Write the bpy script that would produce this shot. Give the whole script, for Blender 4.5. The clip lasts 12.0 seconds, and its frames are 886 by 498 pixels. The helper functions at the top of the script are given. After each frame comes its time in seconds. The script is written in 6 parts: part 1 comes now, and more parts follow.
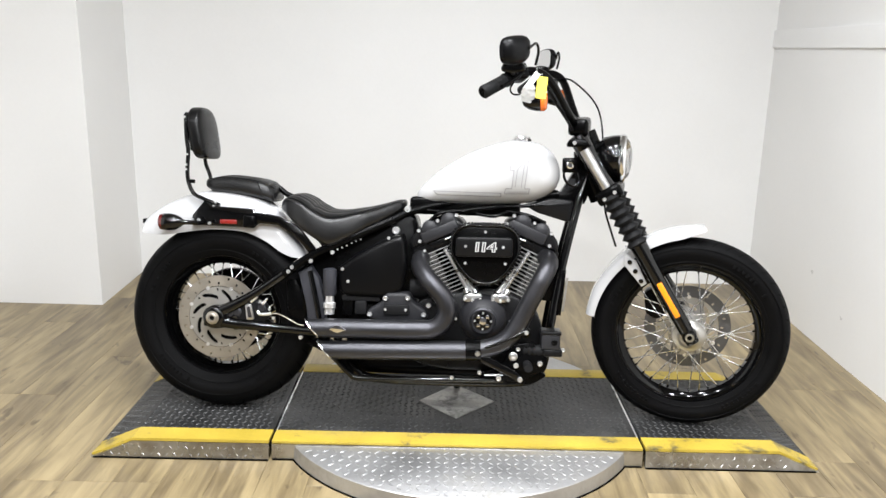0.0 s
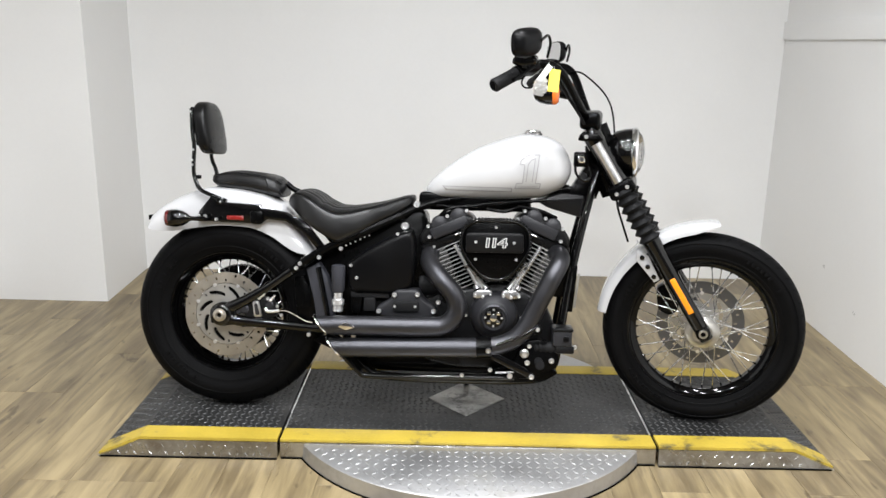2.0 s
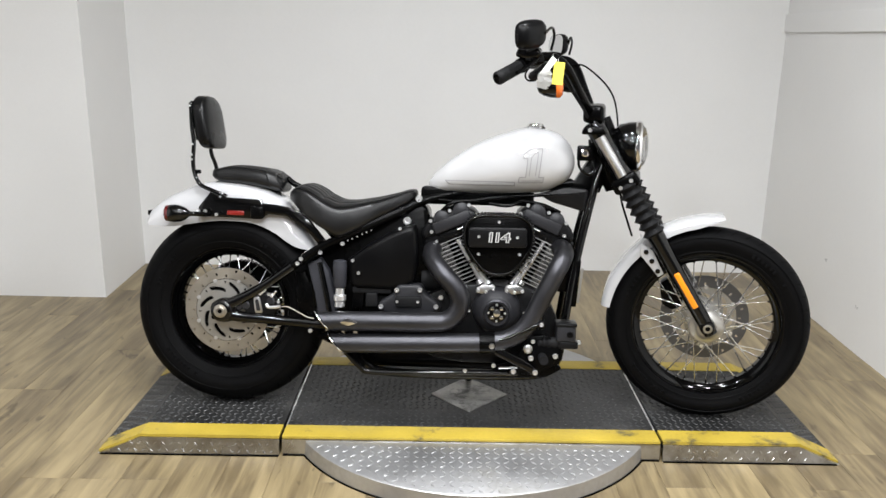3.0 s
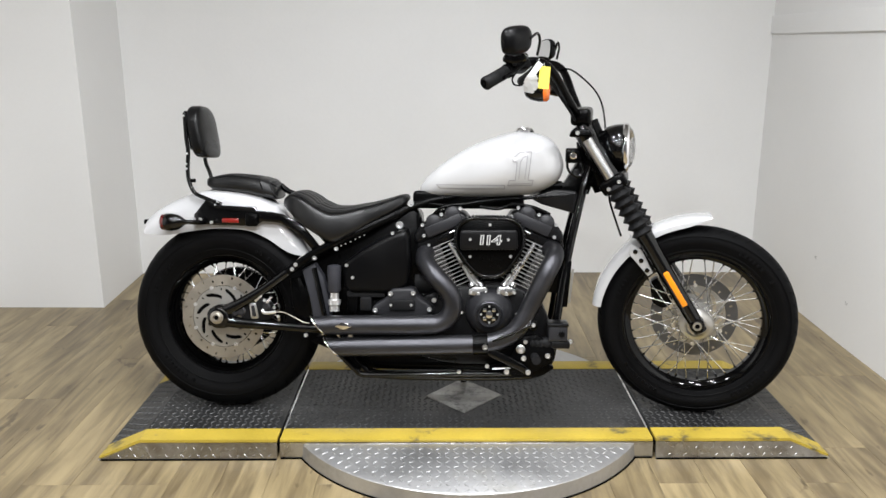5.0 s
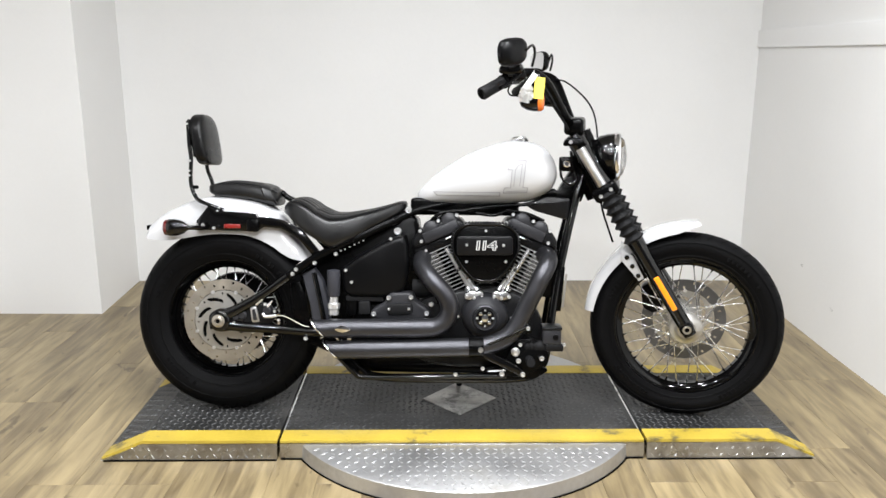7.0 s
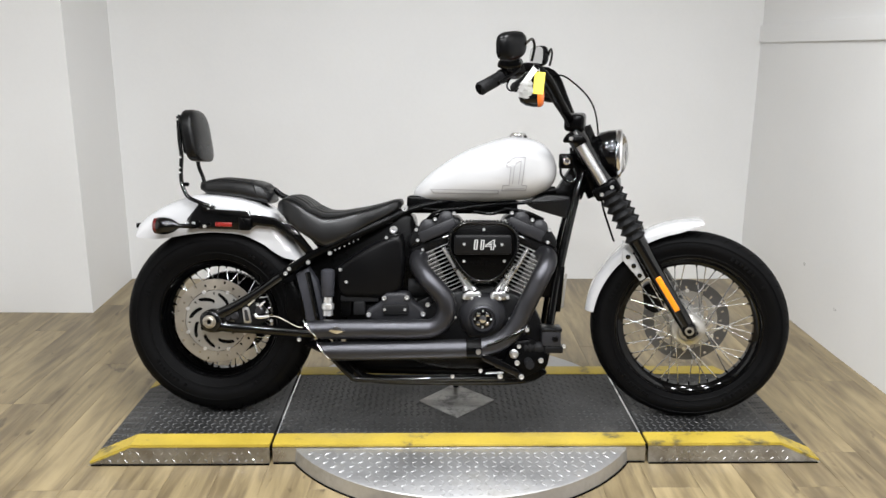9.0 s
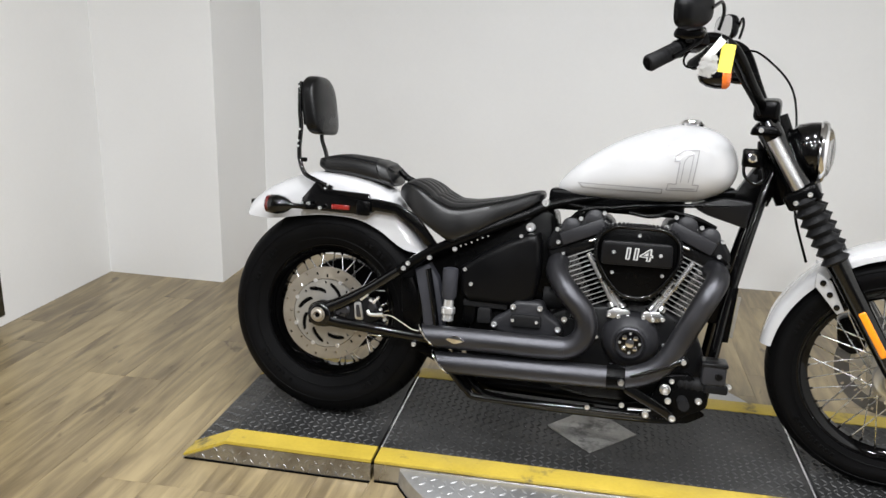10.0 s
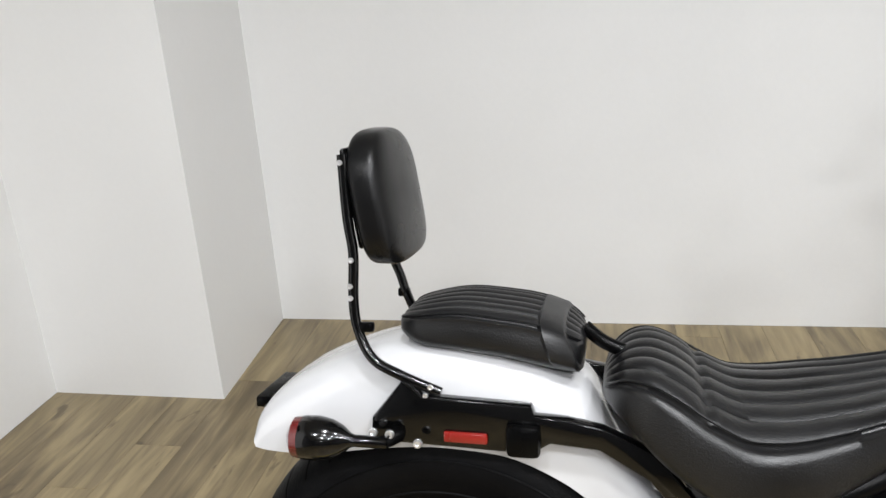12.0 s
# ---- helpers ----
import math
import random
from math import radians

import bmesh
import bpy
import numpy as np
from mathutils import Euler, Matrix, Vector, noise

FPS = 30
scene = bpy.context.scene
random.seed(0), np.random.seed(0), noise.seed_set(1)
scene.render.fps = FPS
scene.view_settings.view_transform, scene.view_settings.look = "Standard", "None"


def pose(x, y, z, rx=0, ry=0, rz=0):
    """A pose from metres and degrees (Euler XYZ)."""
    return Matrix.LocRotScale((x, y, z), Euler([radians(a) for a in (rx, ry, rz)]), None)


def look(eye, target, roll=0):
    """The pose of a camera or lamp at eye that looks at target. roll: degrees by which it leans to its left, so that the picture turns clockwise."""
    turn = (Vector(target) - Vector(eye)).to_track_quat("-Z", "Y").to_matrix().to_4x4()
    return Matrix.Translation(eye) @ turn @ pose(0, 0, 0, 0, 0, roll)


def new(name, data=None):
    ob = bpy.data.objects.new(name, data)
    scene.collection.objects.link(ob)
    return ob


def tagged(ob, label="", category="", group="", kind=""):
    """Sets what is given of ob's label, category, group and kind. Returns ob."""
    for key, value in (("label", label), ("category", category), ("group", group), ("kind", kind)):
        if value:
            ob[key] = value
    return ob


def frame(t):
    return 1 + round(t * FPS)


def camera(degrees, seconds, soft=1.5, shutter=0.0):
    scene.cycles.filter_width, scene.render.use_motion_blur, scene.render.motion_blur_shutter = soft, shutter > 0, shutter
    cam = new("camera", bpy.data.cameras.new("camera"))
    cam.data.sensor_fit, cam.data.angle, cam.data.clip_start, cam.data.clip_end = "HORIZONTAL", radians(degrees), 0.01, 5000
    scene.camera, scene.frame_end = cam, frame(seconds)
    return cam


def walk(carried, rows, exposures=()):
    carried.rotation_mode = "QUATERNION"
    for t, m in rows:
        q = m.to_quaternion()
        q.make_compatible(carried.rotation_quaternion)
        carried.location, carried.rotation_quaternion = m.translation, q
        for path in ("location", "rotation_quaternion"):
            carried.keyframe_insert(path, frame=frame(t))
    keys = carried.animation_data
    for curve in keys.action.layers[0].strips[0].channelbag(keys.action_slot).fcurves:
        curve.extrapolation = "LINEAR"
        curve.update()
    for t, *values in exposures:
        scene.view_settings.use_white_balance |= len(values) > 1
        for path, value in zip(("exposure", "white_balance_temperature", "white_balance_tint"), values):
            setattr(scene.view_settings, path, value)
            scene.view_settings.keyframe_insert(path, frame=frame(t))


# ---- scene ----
cam = camera(58.0, 12.0)
PATH = [
    (0, (-0.005, 1.266, 1.336), (-0.007, 3.205, 0.846), 1.2),
    (0.5, (-0.002, 1.265, 1.338), (-0.003, 3.205, 0.852), 1.6),
    (1, (-0.005, 1.277, 1.341), (-0.022, 3.215, 0.846), 1.2),
    (1.5, (-0.015, 1.29, 1.335), (-0.014, 3.225, 0.829), 1.3),
    (2, (-0.028, 1.302, 1.332), (-0.037, 3.237, 0.828), 1.0),
    (2.5, (-0.039, 1.318, 1.332), (-0.046, 3.248, 0.809), 1.0),
    (3, (-0.048, 1.324, 1.328), (-0.048, 3.256, 0.81), 0.9),
    (5, (-0.029, 1.282, 1.328), (-0.024, 3.218, 0.826), -0.1),
    (5.5, (-0.02, 1.258, 1.334), (-0.009, 3.197, 0.843), -0.0),
    (6, (-0.029, 1.227, 1.325), (-0.025, 3.165, 0.832), -0.2),
    (6.5, (-0.036, 1.213, 1.324), (-0.006, 3.152, 0.837), 0.3),
    (7, (-0.053, 1.208, 1.324), (-0.023, 3.151, 0.851), 0.2),
    (9, (-0.051, 1.275, 1.319), (-0.014, 3.215, 0.836), 0.3),
    (9.5, (0.012, 1.425, 1.31), (-0.067, 3.363, 0.82), 1.2),
    (10, (-0.014, 1.681, 1.292), (-0.36, 3.573, 0.742), 1.74),
    (10.5, (-0.199, 1.993, 1.302), (-0.502, 3.878, 0.704), -0.35),
    (11, (-0.317, 2.411, 1.312), (-0.827, 4.268, 0.771), -0.7),
    (11.5, (-0.454, 2.742, 1.29), (-0.864, 4.606, 0.694), -1.0),
    (12, (-0.588, 3.055, 1.322), (-0.941, 4.90, 0.645), -3.8),
]
EXPOSURES = [(0, 0.2), (1, 0.1), (2, -0.05), (2.5, -0.12), (3.2, -0.2), (4.8, -0.2), (5.2, -0.15), (6, 0.1), (7.2, 0.13), (9, -0.1), (10, -0.19), (11, -0.12), (12, -0.09)]
walk(cam, [(t, look(eye, target, roll)) for t, eye, target, roll in PATH], EXPOSURES)

# ---- world and lamps ----
world = bpy.data.worlds.new("world")
scene.world = world
world.use_nodes = True
world.node_tree.nodes["Background"].inputs[0].default_value = (0.95, 0.98, 1.0, 1)
world.node_tree.nodes["Background"].inputs[1].default_value = 0.1


def ceiling_lamp(x, y, watts, sx, sy):
    data = bpy.data.lights.new("ceiling_lamp", "AREA")
    data.shape, data.size, data.size_y, data.energy = "RECTANGLE", sx, sy, watts
    data.color = (0.945, 0.963, 0.99)
    ob = new("ceiling_lamp", data)
    ob.matrix_world = pose(x, y, 2.72)
    return ob


for lx, ly, lw, sx, sy in ((-1.2, 2.3, 26, 0.16, 0.16), (-0.4, 2.3, 26, 0.16, 0.16), (0.4, 2.3, 26, 0.16, 0.16), (1.2, 2.3, 26, 0.16, 0.16), (-0.5, 1.1, 52, 0.2, 0.2), (0.5, 1.1, 52, 0.2, 0.2), (-0.5, 3.3, 30, 0.2, 0.2), (0.5, 3.3, 30, 0.2, 0.2), (-0.2, -1.2, 46, 0.5, 0.25)):
    ceiling_lamp(lx, ly, lw, sx, sy)


# ---- materials ----
def material(name, color, rough=0.5, metal=0.0, vary=0.12, scale=6.0, fine=120.0, bump=0.1, coat=0.0, rough_vary=0.1, spec=0.5, obj_random=0.0, stretch=(1, 1, 1), relief=0.002, wear=None):
    """Base colour varied at two scales, roughness with smudges, and fine relief."""
    m = bpy.data.materials.new(name)
    m.use_nodes = True
    nt = m.node_tree
    b = nt.nodes["Principled BSDF"]
    b.inputs["Metallic"].default_value = metal
    b.inputs["Specular IOR Level"].default_value = spec
    b.inputs["Coat Weight"].default_value = coat
    b.inputs["Coat Roughness"].default_value = 0.06
    co = nt.nodes.new("ShaderNodeTexCoord")
    mp = nt.nodes.new("ShaderNodeMapping")
    mp.inputs["Scale"].default_value = stretch
    nt.links.new(co.outputs["Object"], mp.inputs["Vector"])
    big = nt.nodes.new("ShaderNodeTexNoise")
    big.inputs["Scale"].default_value, big.inputs["Detail"].default_value = scale, 5
    small = nt.nodes.new("ShaderNodeTexNoise")
    small.inputs["Scale"].default_value, small.inputs["Detail"].default_value = fine, 3
    for n in (big, small):
        nt.links.new(mp.outputs["Vector"], n.inputs["Vector"])
    add = nt.nodes.new("ShaderNodeMath")
    add.operation = "MULTIPLY_ADD"
    add.inputs[1].default_value = 0.35
    nt.links.new(small.outputs["Fac"], add.inputs[0])
    nt.links.new(big.outputs["Fac"], add.inputs[2])
    src = add.outputs[0]
    if obj_random:
        info = nt.nodes.new("ShaderNodeObjectInfo")
        more = nt.nodes.new("ShaderNodeMath")
        more.operation = "MULTIPLY_ADD"
        more.inputs[1].default_value = obj_random
        nt.links.new(info.outputs["Random"], more.inputs[0])
        nt.links.new(src, more.inputs[2])
        src = more.outputs[0]
    ramp = nt.nodes.new("ShaderNodeMapRange")
    ramp.inputs["From Min"].default_value, ramp.inputs["From Max"].default_value = 0.35, 1.0 + obj_random
    ramp.inputs["To Min"].default_value, ramp.inputs["To Max"].default_value = 1 - vary, 1 + vary
    nt.links.new(src, ramp.inputs["Value"])
    mul = nt.nodes.new("ShaderNodeVectorMath")
    mul.operation = "MULTIPLY"
    mul.inputs[0].default_value = color
    nt.links.new(ramp.outputs[0], mul.inputs[1])
    paint = mul.outputs[0]
    if wear:
        # worn patches of another colour: (colour, patches per metre, from, to)
        patch, edge = nt.nodes.new("ShaderNodeTexNoise"), nt.nodes.new("ShaderNodeMapRange")
        patch.inputs["Scale"].default_value, patch.inputs["Detail"].default_value, patch.inputs["Roughness"].default_value = wear[1], 8, 0.68
        edge.inputs["From Min"].default_value, edge.inputs["From Max"].default_value = wear[2], wear[3]
        blend = nt.nodes.new("ShaderNodeMix")
        blend.data_type = "RGBA"
        blend.inputs["B"].default_value = (*wear[0], 1)
        nt.links.new(mp.outputs["Vector"], patch.inputs["Vector"])
        nt.links.new(patch.outputs["Fac"], edge.inputs["Value"])
        nt.links.new(edge.outputs[0], blend.inputs["Factor"])
        nt.links.new(paint, blend.inputs["A"])
        paint = blend.outputs["Result"]
    nt.links.new(paint, b.inputs["Base Color"])
    rr = nt.nodes.new("ShaderNodeMapRange")
    rr.inputs["From Min"].default_value, rr.inputs["From Max"].default_value = 0.3, 0.7
    rr.inputs["To Min"].default_value, rr.inputs["To Max"].default_value = max(rough - rough_vary, 0.02), min(rough + rough_vary, 1)
    nt.links.new(big.outputs["Fac"], rr.inputs["Value"])
    nt.links.new(rr.outputs[0], b.inputs["Roughness"])
    if bump:
        bp = nt.nodes.new("ShaderNodeBump")
        bp.inputs["Strength"].default_value, bp.inputs["Distance"].default_value = bump, relief
        nt.links.new(small.outputs["Fac"], bp.inputs["Height"])
        nt.links.new(bp.outputs[0], b.inputs["Normal"])
    return m


WHITE_PAINT = material("white_gloss_paint", (0.5, 0.5, 0.508), 0.1, vary=0.02, bump=0.0, coat=0.8, rough_vary=0.04)
BLACK_GLOSS = material("black_gloss_paint", (0.0012, 0.0012, 0.0013), 0.16, vary=0.2, bump=0.0, coat=0.5, rough_vary=0.06, spec=0.22)
BLACK_SATIN = material("black_satin_metal", (0.0015, 0.0015, 0.0016), 0.24, vary=0.25, bump=0.1, fine=400, spec=0.09)
BLACK_WRINKLE = material("black_wrinkle_paint", (0.0055, 0.0055, 0.006), 0.34, vary=0.25, bump=0.3, fine=700, relief=0.001, spec=0.2)
SEMI_GLOSS = material("black_semi_gloss_plastic", (0.0022, 0.0022, 0.0025), 0.3, vary=0.25, bump=0.1, fine=400, spec=0.16)
GREY_CERAMIC = material("dark_grey_ceramic_coating", (0.058, 0.058, 0.064), 0.36, metal=0.85, vary=0.15, bump=0.2, fine=500)
LEATHER = material("black_leather", (0.0032, 0.0032, 0.0036), 0.37, vary=0.25, bump=0.3, fine=420, scale=9, relief=0.0015, spec=0.5)
VINYL = material("black_vinyl", (0.0028, 0.0028, 0.003), 0.34, vary=0.25, bump=0.25, fine=420, scale=9, relief=0.0012, spec=0.26)
RUBBER = material("tyre_rubber", (0.0034, 0.0034, 0.0037), 0.5, vary=0.25, bump=0.3, fine=300, spec=0.06)
SOFT_RUBBER = material("grey_black_rubber", (0.009, 0.009, 0.0096), 0.55, vary=0.2, bump=0.3, fine=300, spec=0.14)
GUARD = material("blue_grey_plastic", (0.02, 0.02, 0.0225), 0.42, vary=0.2, bump=0.2, fine=300, spec=0.26)
MUD = material("mud_guard_plastic", (0.032, 0.033, 0.04), 0.5, vary=0.2, bump=0.2, fine=300, spec=0.3)
CHROME = material("chrome", (0.82, 0.82, 0.83), 0.1, metal=1.0, vary=0.05, bump=0.0, rough_vary=0.05)
ALUMINIUM = material("cast_aluminium", (0.6, 0.6, 0.6), 0.32, metal=1.0, vary=0.15, bump=0.2, fine=300)
SILVER = material("bright_silver_paint", (0.47, 0.455, 0.425), 0.36, metal=0.8, vary=0.06, bump=0.1, fine=300)
FIN_EDGE = material("machined_fin_edges", (0.58, 0.58, 0.58), 0.36, metal=0.65, vary=0.15, bump=0.0)
DISC_STEEL = material("brushed_disc_steel", (0.42, 0.385, 0.33), 0.42, metal=0.85, vary=0.15, bump=0.25, fine=200, scale=12)
AMBER = material("amber_reflector", (0.95, 0.30, 0.01), 0.25, vary=0.1, bump=0.3, fine=500, coat=0.6)
STUD = material("worn_tread_studs", (0.06, 0.06, 0.06), 0.34, vary=0.4, scale=5, fine=80, bump=0.1, spec=0.5, wear=((0.02, 0.02, 0.02), 3.5, 0.5, 0.62))
FRONT_DISC = material("grey_disc_steel", (0.13, 0.13, 0.132), 0.4, metal=0.75, vary=0.15, bump=0.2, fine=200)
RED_LENS = material("red_reflector", (0.19, 0.008, 0.005), 0.25, vary=0.1, bump=0.3, fine=500, coat=0.6)
DARK_RED = material("dark_red_lens", (0.09, 0.006, 0.006), 0.15, vary=0.1, bump=0.0, coat=0.8)
ORANGE_LENS = material("orange_lens", (0.8, 0.17, 0.02), 0.22, vary=0.1, bump=0.2, fine=400, coat=0.6)
YELLOW_TAG = material("yellow_paper_tag", (0.86, 0.75, 0.10), 0.7, vary=0.06, bump=0.1)
WHITE_TAG = material("white_paper_tag", (0.8, 0.8, 0.76), 0.7, vary=0.05, bump=0.1)
DECAL = material("pale_grey_decal", (0.45, 0.45, 0.456), 0.2, vary=0.04, bump=0.0, coat=0.5)
DECAL_DARK = material("grey_decal_edge", (0.31, 0.31, 0.314), 0.2, vary=0.05, bump=0.0, coat=0.5)
LETTER = material("pale_number_paint", (0.5, 0.5, 0.49), 0.35, vary=0.05, bump=0.0)
WALL_PAINT = material("white_wall_paint", (0.8, 0.798, 0.79), 0.6, vary=0.025, scale=2.2, fine=60, bump=0.12, relief=0.003)
DARK_SURROUND = material("dark_grey_wall_paint", (0.10, 0.10, 0.105), 0.8, vary=0.06, scale=2.2, fine=60, bump=0.1)
CEILING_PAINT = material("grey_ceiling_paint", (0.38, 0.38, 0.38), 0.85, vary=0.03, bump=0.1)
YELLOW_EDGE = material("worn_yellow_edge_paint", (0.48, 0.35, 0.045), 0.5, vary=0.2, scale=7, fine=90, bump=0.3, wear=((0.10, 0.085, 0.045), 8.0, 0.56, 0.66))
TREAD_ALU = material("tread_plate_aluminium", (0.50, 0.50, 0.50), 0.29, metal=0.97, vary=0.22, scale=5, fine=60, bump=0.15, wear=((0.30, 0.27, 0.23), 6.0, 0.46, 0.64))
PLATE_ALU = material("worn_plate_aluminium", (0.52, 0.52, 0.525), 0.42, metal=0.8, vary=0.2, scale=5, fine=60, bump=0.15, wear=((0.36, 0.35, 0.33), 5.0, 0.50, 0.7))
TREAD_BLACK = material("black_rubber_tread", (0.02, 0.02, 0.02), 0.42, vary=0.5, scale=5, fine=80, bump=0.3, spec=0.3, wear=((0.055, 0.053, 0.05), 4.0, 0.52, 0.72))
WORN_STEEL = material("scuffed_steel_plate", (0.40, 0.39, 0.37), 0.5, metal=0.2, vary=0.5, scale=14, fine=90, bump=0.3, wear=((0.13, 0.125, 0.12), 11.0, 0.50, 0.62))
SCUFF = material("grey_scuff", (0.55, 0.55, 0.54), 0.6, vary=0.2, bump=0.0)
DARK_GAP = material("dark_gap", (0.0015, 0.0015, 0.0015), 0.9, spec=0.05)
BRIGHT = material("bright_zinc_bolt", (0.9, 0.9, 0.9), 0.28, metal=0.85, vary=0.05, bump=0.0)


def plank_material():
    """Printed oak: streaks and blotches that differ from plank to plank."""
    m = bpy.data.materials.new("oak_vinyl_plank")
    m.use_nodes = True
    nt, b = m.node_tree, m.node_tree.nodes["Principled BSDF"]
    co, info = nt.nodes.new("ShaderNodeTexCoord"), nt.nodes.new("ShaderNodeObjectInfo")
    off = nt.nodes.new("ShaderNodeVectorMath")
    off.operation = "MULTIPLY_ADD"
    off.inputs[1].default_value = (37.0, 11.0, 5.0)
    nt.links.new(info.outputs["Random"], off.inputs[0])
    nt.links.new(co.outputs["Object"], off.inputs[2])

    def noise_node(scale, stretch, detail, distort):
        mp, nz = nt.nodes.new("ShaderNodeMapping"), nt.nodes.new("ShaderNodeTexNoise")
        mp.inputs["Scale"].default_value = stretch
        nz.inputs["Scale"].default_value, nz.inputs["Detail"].default_value, nz.inputs["Distortion"].default_value = scale, detail, distort
        nt.links.new(off.outputs[0], mp.inputs["Vector"])
        nt.links.new(mp.outputs[0], nz.inputs["Vector"])
        return nz

    blotch, streak, grain, knot = noise_node(1.0, (9.0, 2.0, 1), 4, 0.8), noise_node(1.0, (22.0, 1.9, 1), 5, 1.2), noise_node(1.0, (180.0, 8.0, 1), 4, 0.3), noise_node(1.0, (17.0, 7.0, 1), 3, 0.5)

    def mad(a, k, c=None):
        n = nt.nodes.new("ShaderNodeMath")
        n.operation = "MULTIPLY_ADD"
        n.inputs[1].default_value = k
        nt.links.new(a, n.inputs[0])
        if c is None:
            n.inputs[2].default_value = 0.0
        else:
            nt.links.new(c, n.inputs[2])
        return n.outputs[0]

    spot = nt.nodes.new("ShaderNodeMapRange")
    spot.inputs["From Min"].default_value, spot.inputs["From Max"].default_value = 0.66, 0.76
    nt.links.new(knot.outputs["Fac"], spot.inputs["Value"])
    tone = mad(blotch.outputs["Fac"], 0.9)
    tone = mad(streak.outputs["Fac"], 0.72, tone)
    tone = mad(grain.outputs["Fac"], 0.12, tone)
    tone = mad(info.outputs["Random"], 0.14, tone)
    tone = mad(spot.outputs[0], -0.4, tone)
    ramp = nt.nodes.new("ShaderNodeValToRGB")
    ramp.color_ramp.elements[0].position, ramp.color_ramp.elements[0].color = 0.0, (0.100, 0.073, 0.039, 1)
    ramp.color_ramp.elements[1].position, ramp.color_ramp.elements[1].color = 1.0, (0.365, 0.285, 0.155, 1)
    for at, col in ((0.28, (0.148, 0.111, 0.060, 1)), (0.46, (0.198, 0.152, 0.083, 1)), (0.62, (0.250, 0.194, 0.104, 1)), (0.8, (0.312, 0.243, 0.132, 1))):
        ramp.color_ramp.elements.new(at).color = col
    span = nt.nodes.new("ShaderNodeMapRange")
    span.inputs["From Min"].default_value, span.inputs["From Max"].default_value = 0.60, 1.22
    nt.links.new(tone, span.inputs["Value"])
    nt.links.new(span.outputs[0], ramp.inputs[0])
    nt.links.new(ramp.outputs[0], b.inputs["Base Color"])
    b.inputs["Roughness"].default_value = 0.36
    bp = nt.nodes.new("ShaderNodeBump")
    bp.inputs["Strength"].default_value, bp.inputs["Distance"].default_value = 0.15, 0.002
    nt.links.new(grain.outputs["Fac"], bp.inputs["Height"])
    nt.links.new(bp.outputs[0], b.inputs["Normal"])
    return m


PLANK = plank_material()
RIM_BLACK = material("gloss_black_rim", (0.0012, 0.0012, 0.0013), 0.08, vary=0.2, bump=0.0, rough_vary=0.02, spec=0.25)
SPOKE_STEEL = material("bright_spoke_steel", (0.62, 0.62, 0.62), 0.24, metal=1.0, vary=0.1, bump=0.0)
GLASS = bpy.data.materials.new("clear_lens_glass")
GLASS.use_nodes = True
_g = GLASS.node_tree.nodes["Principled BSDF"]
_g.inputs["Transmission Weight"].default_value, _g.inputs["Roughness"].default_value, _g.inputs["IOR"].default_value = 1.0, 0.03, 1.45


FILM = bpy.data.materials.new("clear_plastic_film")
FILM.use_nodes = True
_f = FILM.node_tree.nodes["Principled BSDF"]
_f.inputs["Base Color"].default_value = (0.8, 0.8, 0.78, 1)
_f.inputs["Transmission Weight"].default_value, _f.inputs["Roughness"].default_value, _f.inputs["IOR"].default_value = 0.7, 0.3, 1.25


# ---- mesh helpers ----
def part(name, bm, mat, parent, label="", flat=False, sharp=40):
    """Links a bmesh as one mesh object under a thing or a part."""
    bmesh.ops.recalc_face_normals(bm, faces=bm.faces)
    me = bpy.data.meshes.new(name)
    if not flat:
        for f in bm.faces:
            f.smooth = True
        for e in bm.edges:
            if len(e.link_faces) == 2 and e.calc_face_angle(0) > radians(sharp):
                e.smooth = False
    bm.to_mesh(me)
    bm.free()
    me.materials.append(mat)
    ob = new(name, me)
    if parent:
        ob.parent = parent
    if label:
        ob["label"] = label
    return ob


def thing(name, label, category, group="", kind="", at=None):
    ob = new(name)
    if at:
        ob.matrix_world = at
    ob.empty_display_size = 0.1
    return tagged(ob, label, category, group, kind)


def add_box(bm, lo, hi, bevel=0.0, segs=2, m=None):
    c, s = (Vector(lo) + Vector(hi)) / 2, Vector(hi) - Vector(lo)
    g = bmesh.ops.create_cube(bm, size=1.0, matrix=Matrix.Translation(c) @ Matrix.Diagonal((*s, 1)))
    vs = g["verts"]
    if bevel:
        es = list({e for v in vs for e in v.link_edges})
        r = bmesh.ops.bevel(bm, geom=es, offset=bevel, segments=segs, affect="EDGES", profile=0.5)
        vs = list({v for f in r["faces"] for v in f.verts} | {v for v in vs if v.is_valid})
    if m is not None:
        bmesh.ops.transform(bm, matrix=m, verts=vs)
    return bm


def box(lo, hi, bevel=0.0, segs=2, m=None):
    return add_box(bmesh.new(), lo, hi, bevel, segs, m)


def add_rings(bm, rings, closed=False, caps=True):
    """Skins rings of equal length."""
    vs = [[bm.verts.new(p) for p in ring] for ring in rings]
    n = len(vs[0])
    pairs = list(zip(vs, vs[1:])) + ([(vs[-1], vs[0])] if closed else [])
    for a, b in pairs:
        for i in range(n):
            j = (i + 1) % n
            bm.faces.new((a[i], a[j], b[j], b[i]))
    if caps and not closed:
        bm.faces.new(vs[0][::-1])
        bm.faces.new(vs[-1])
    return bm


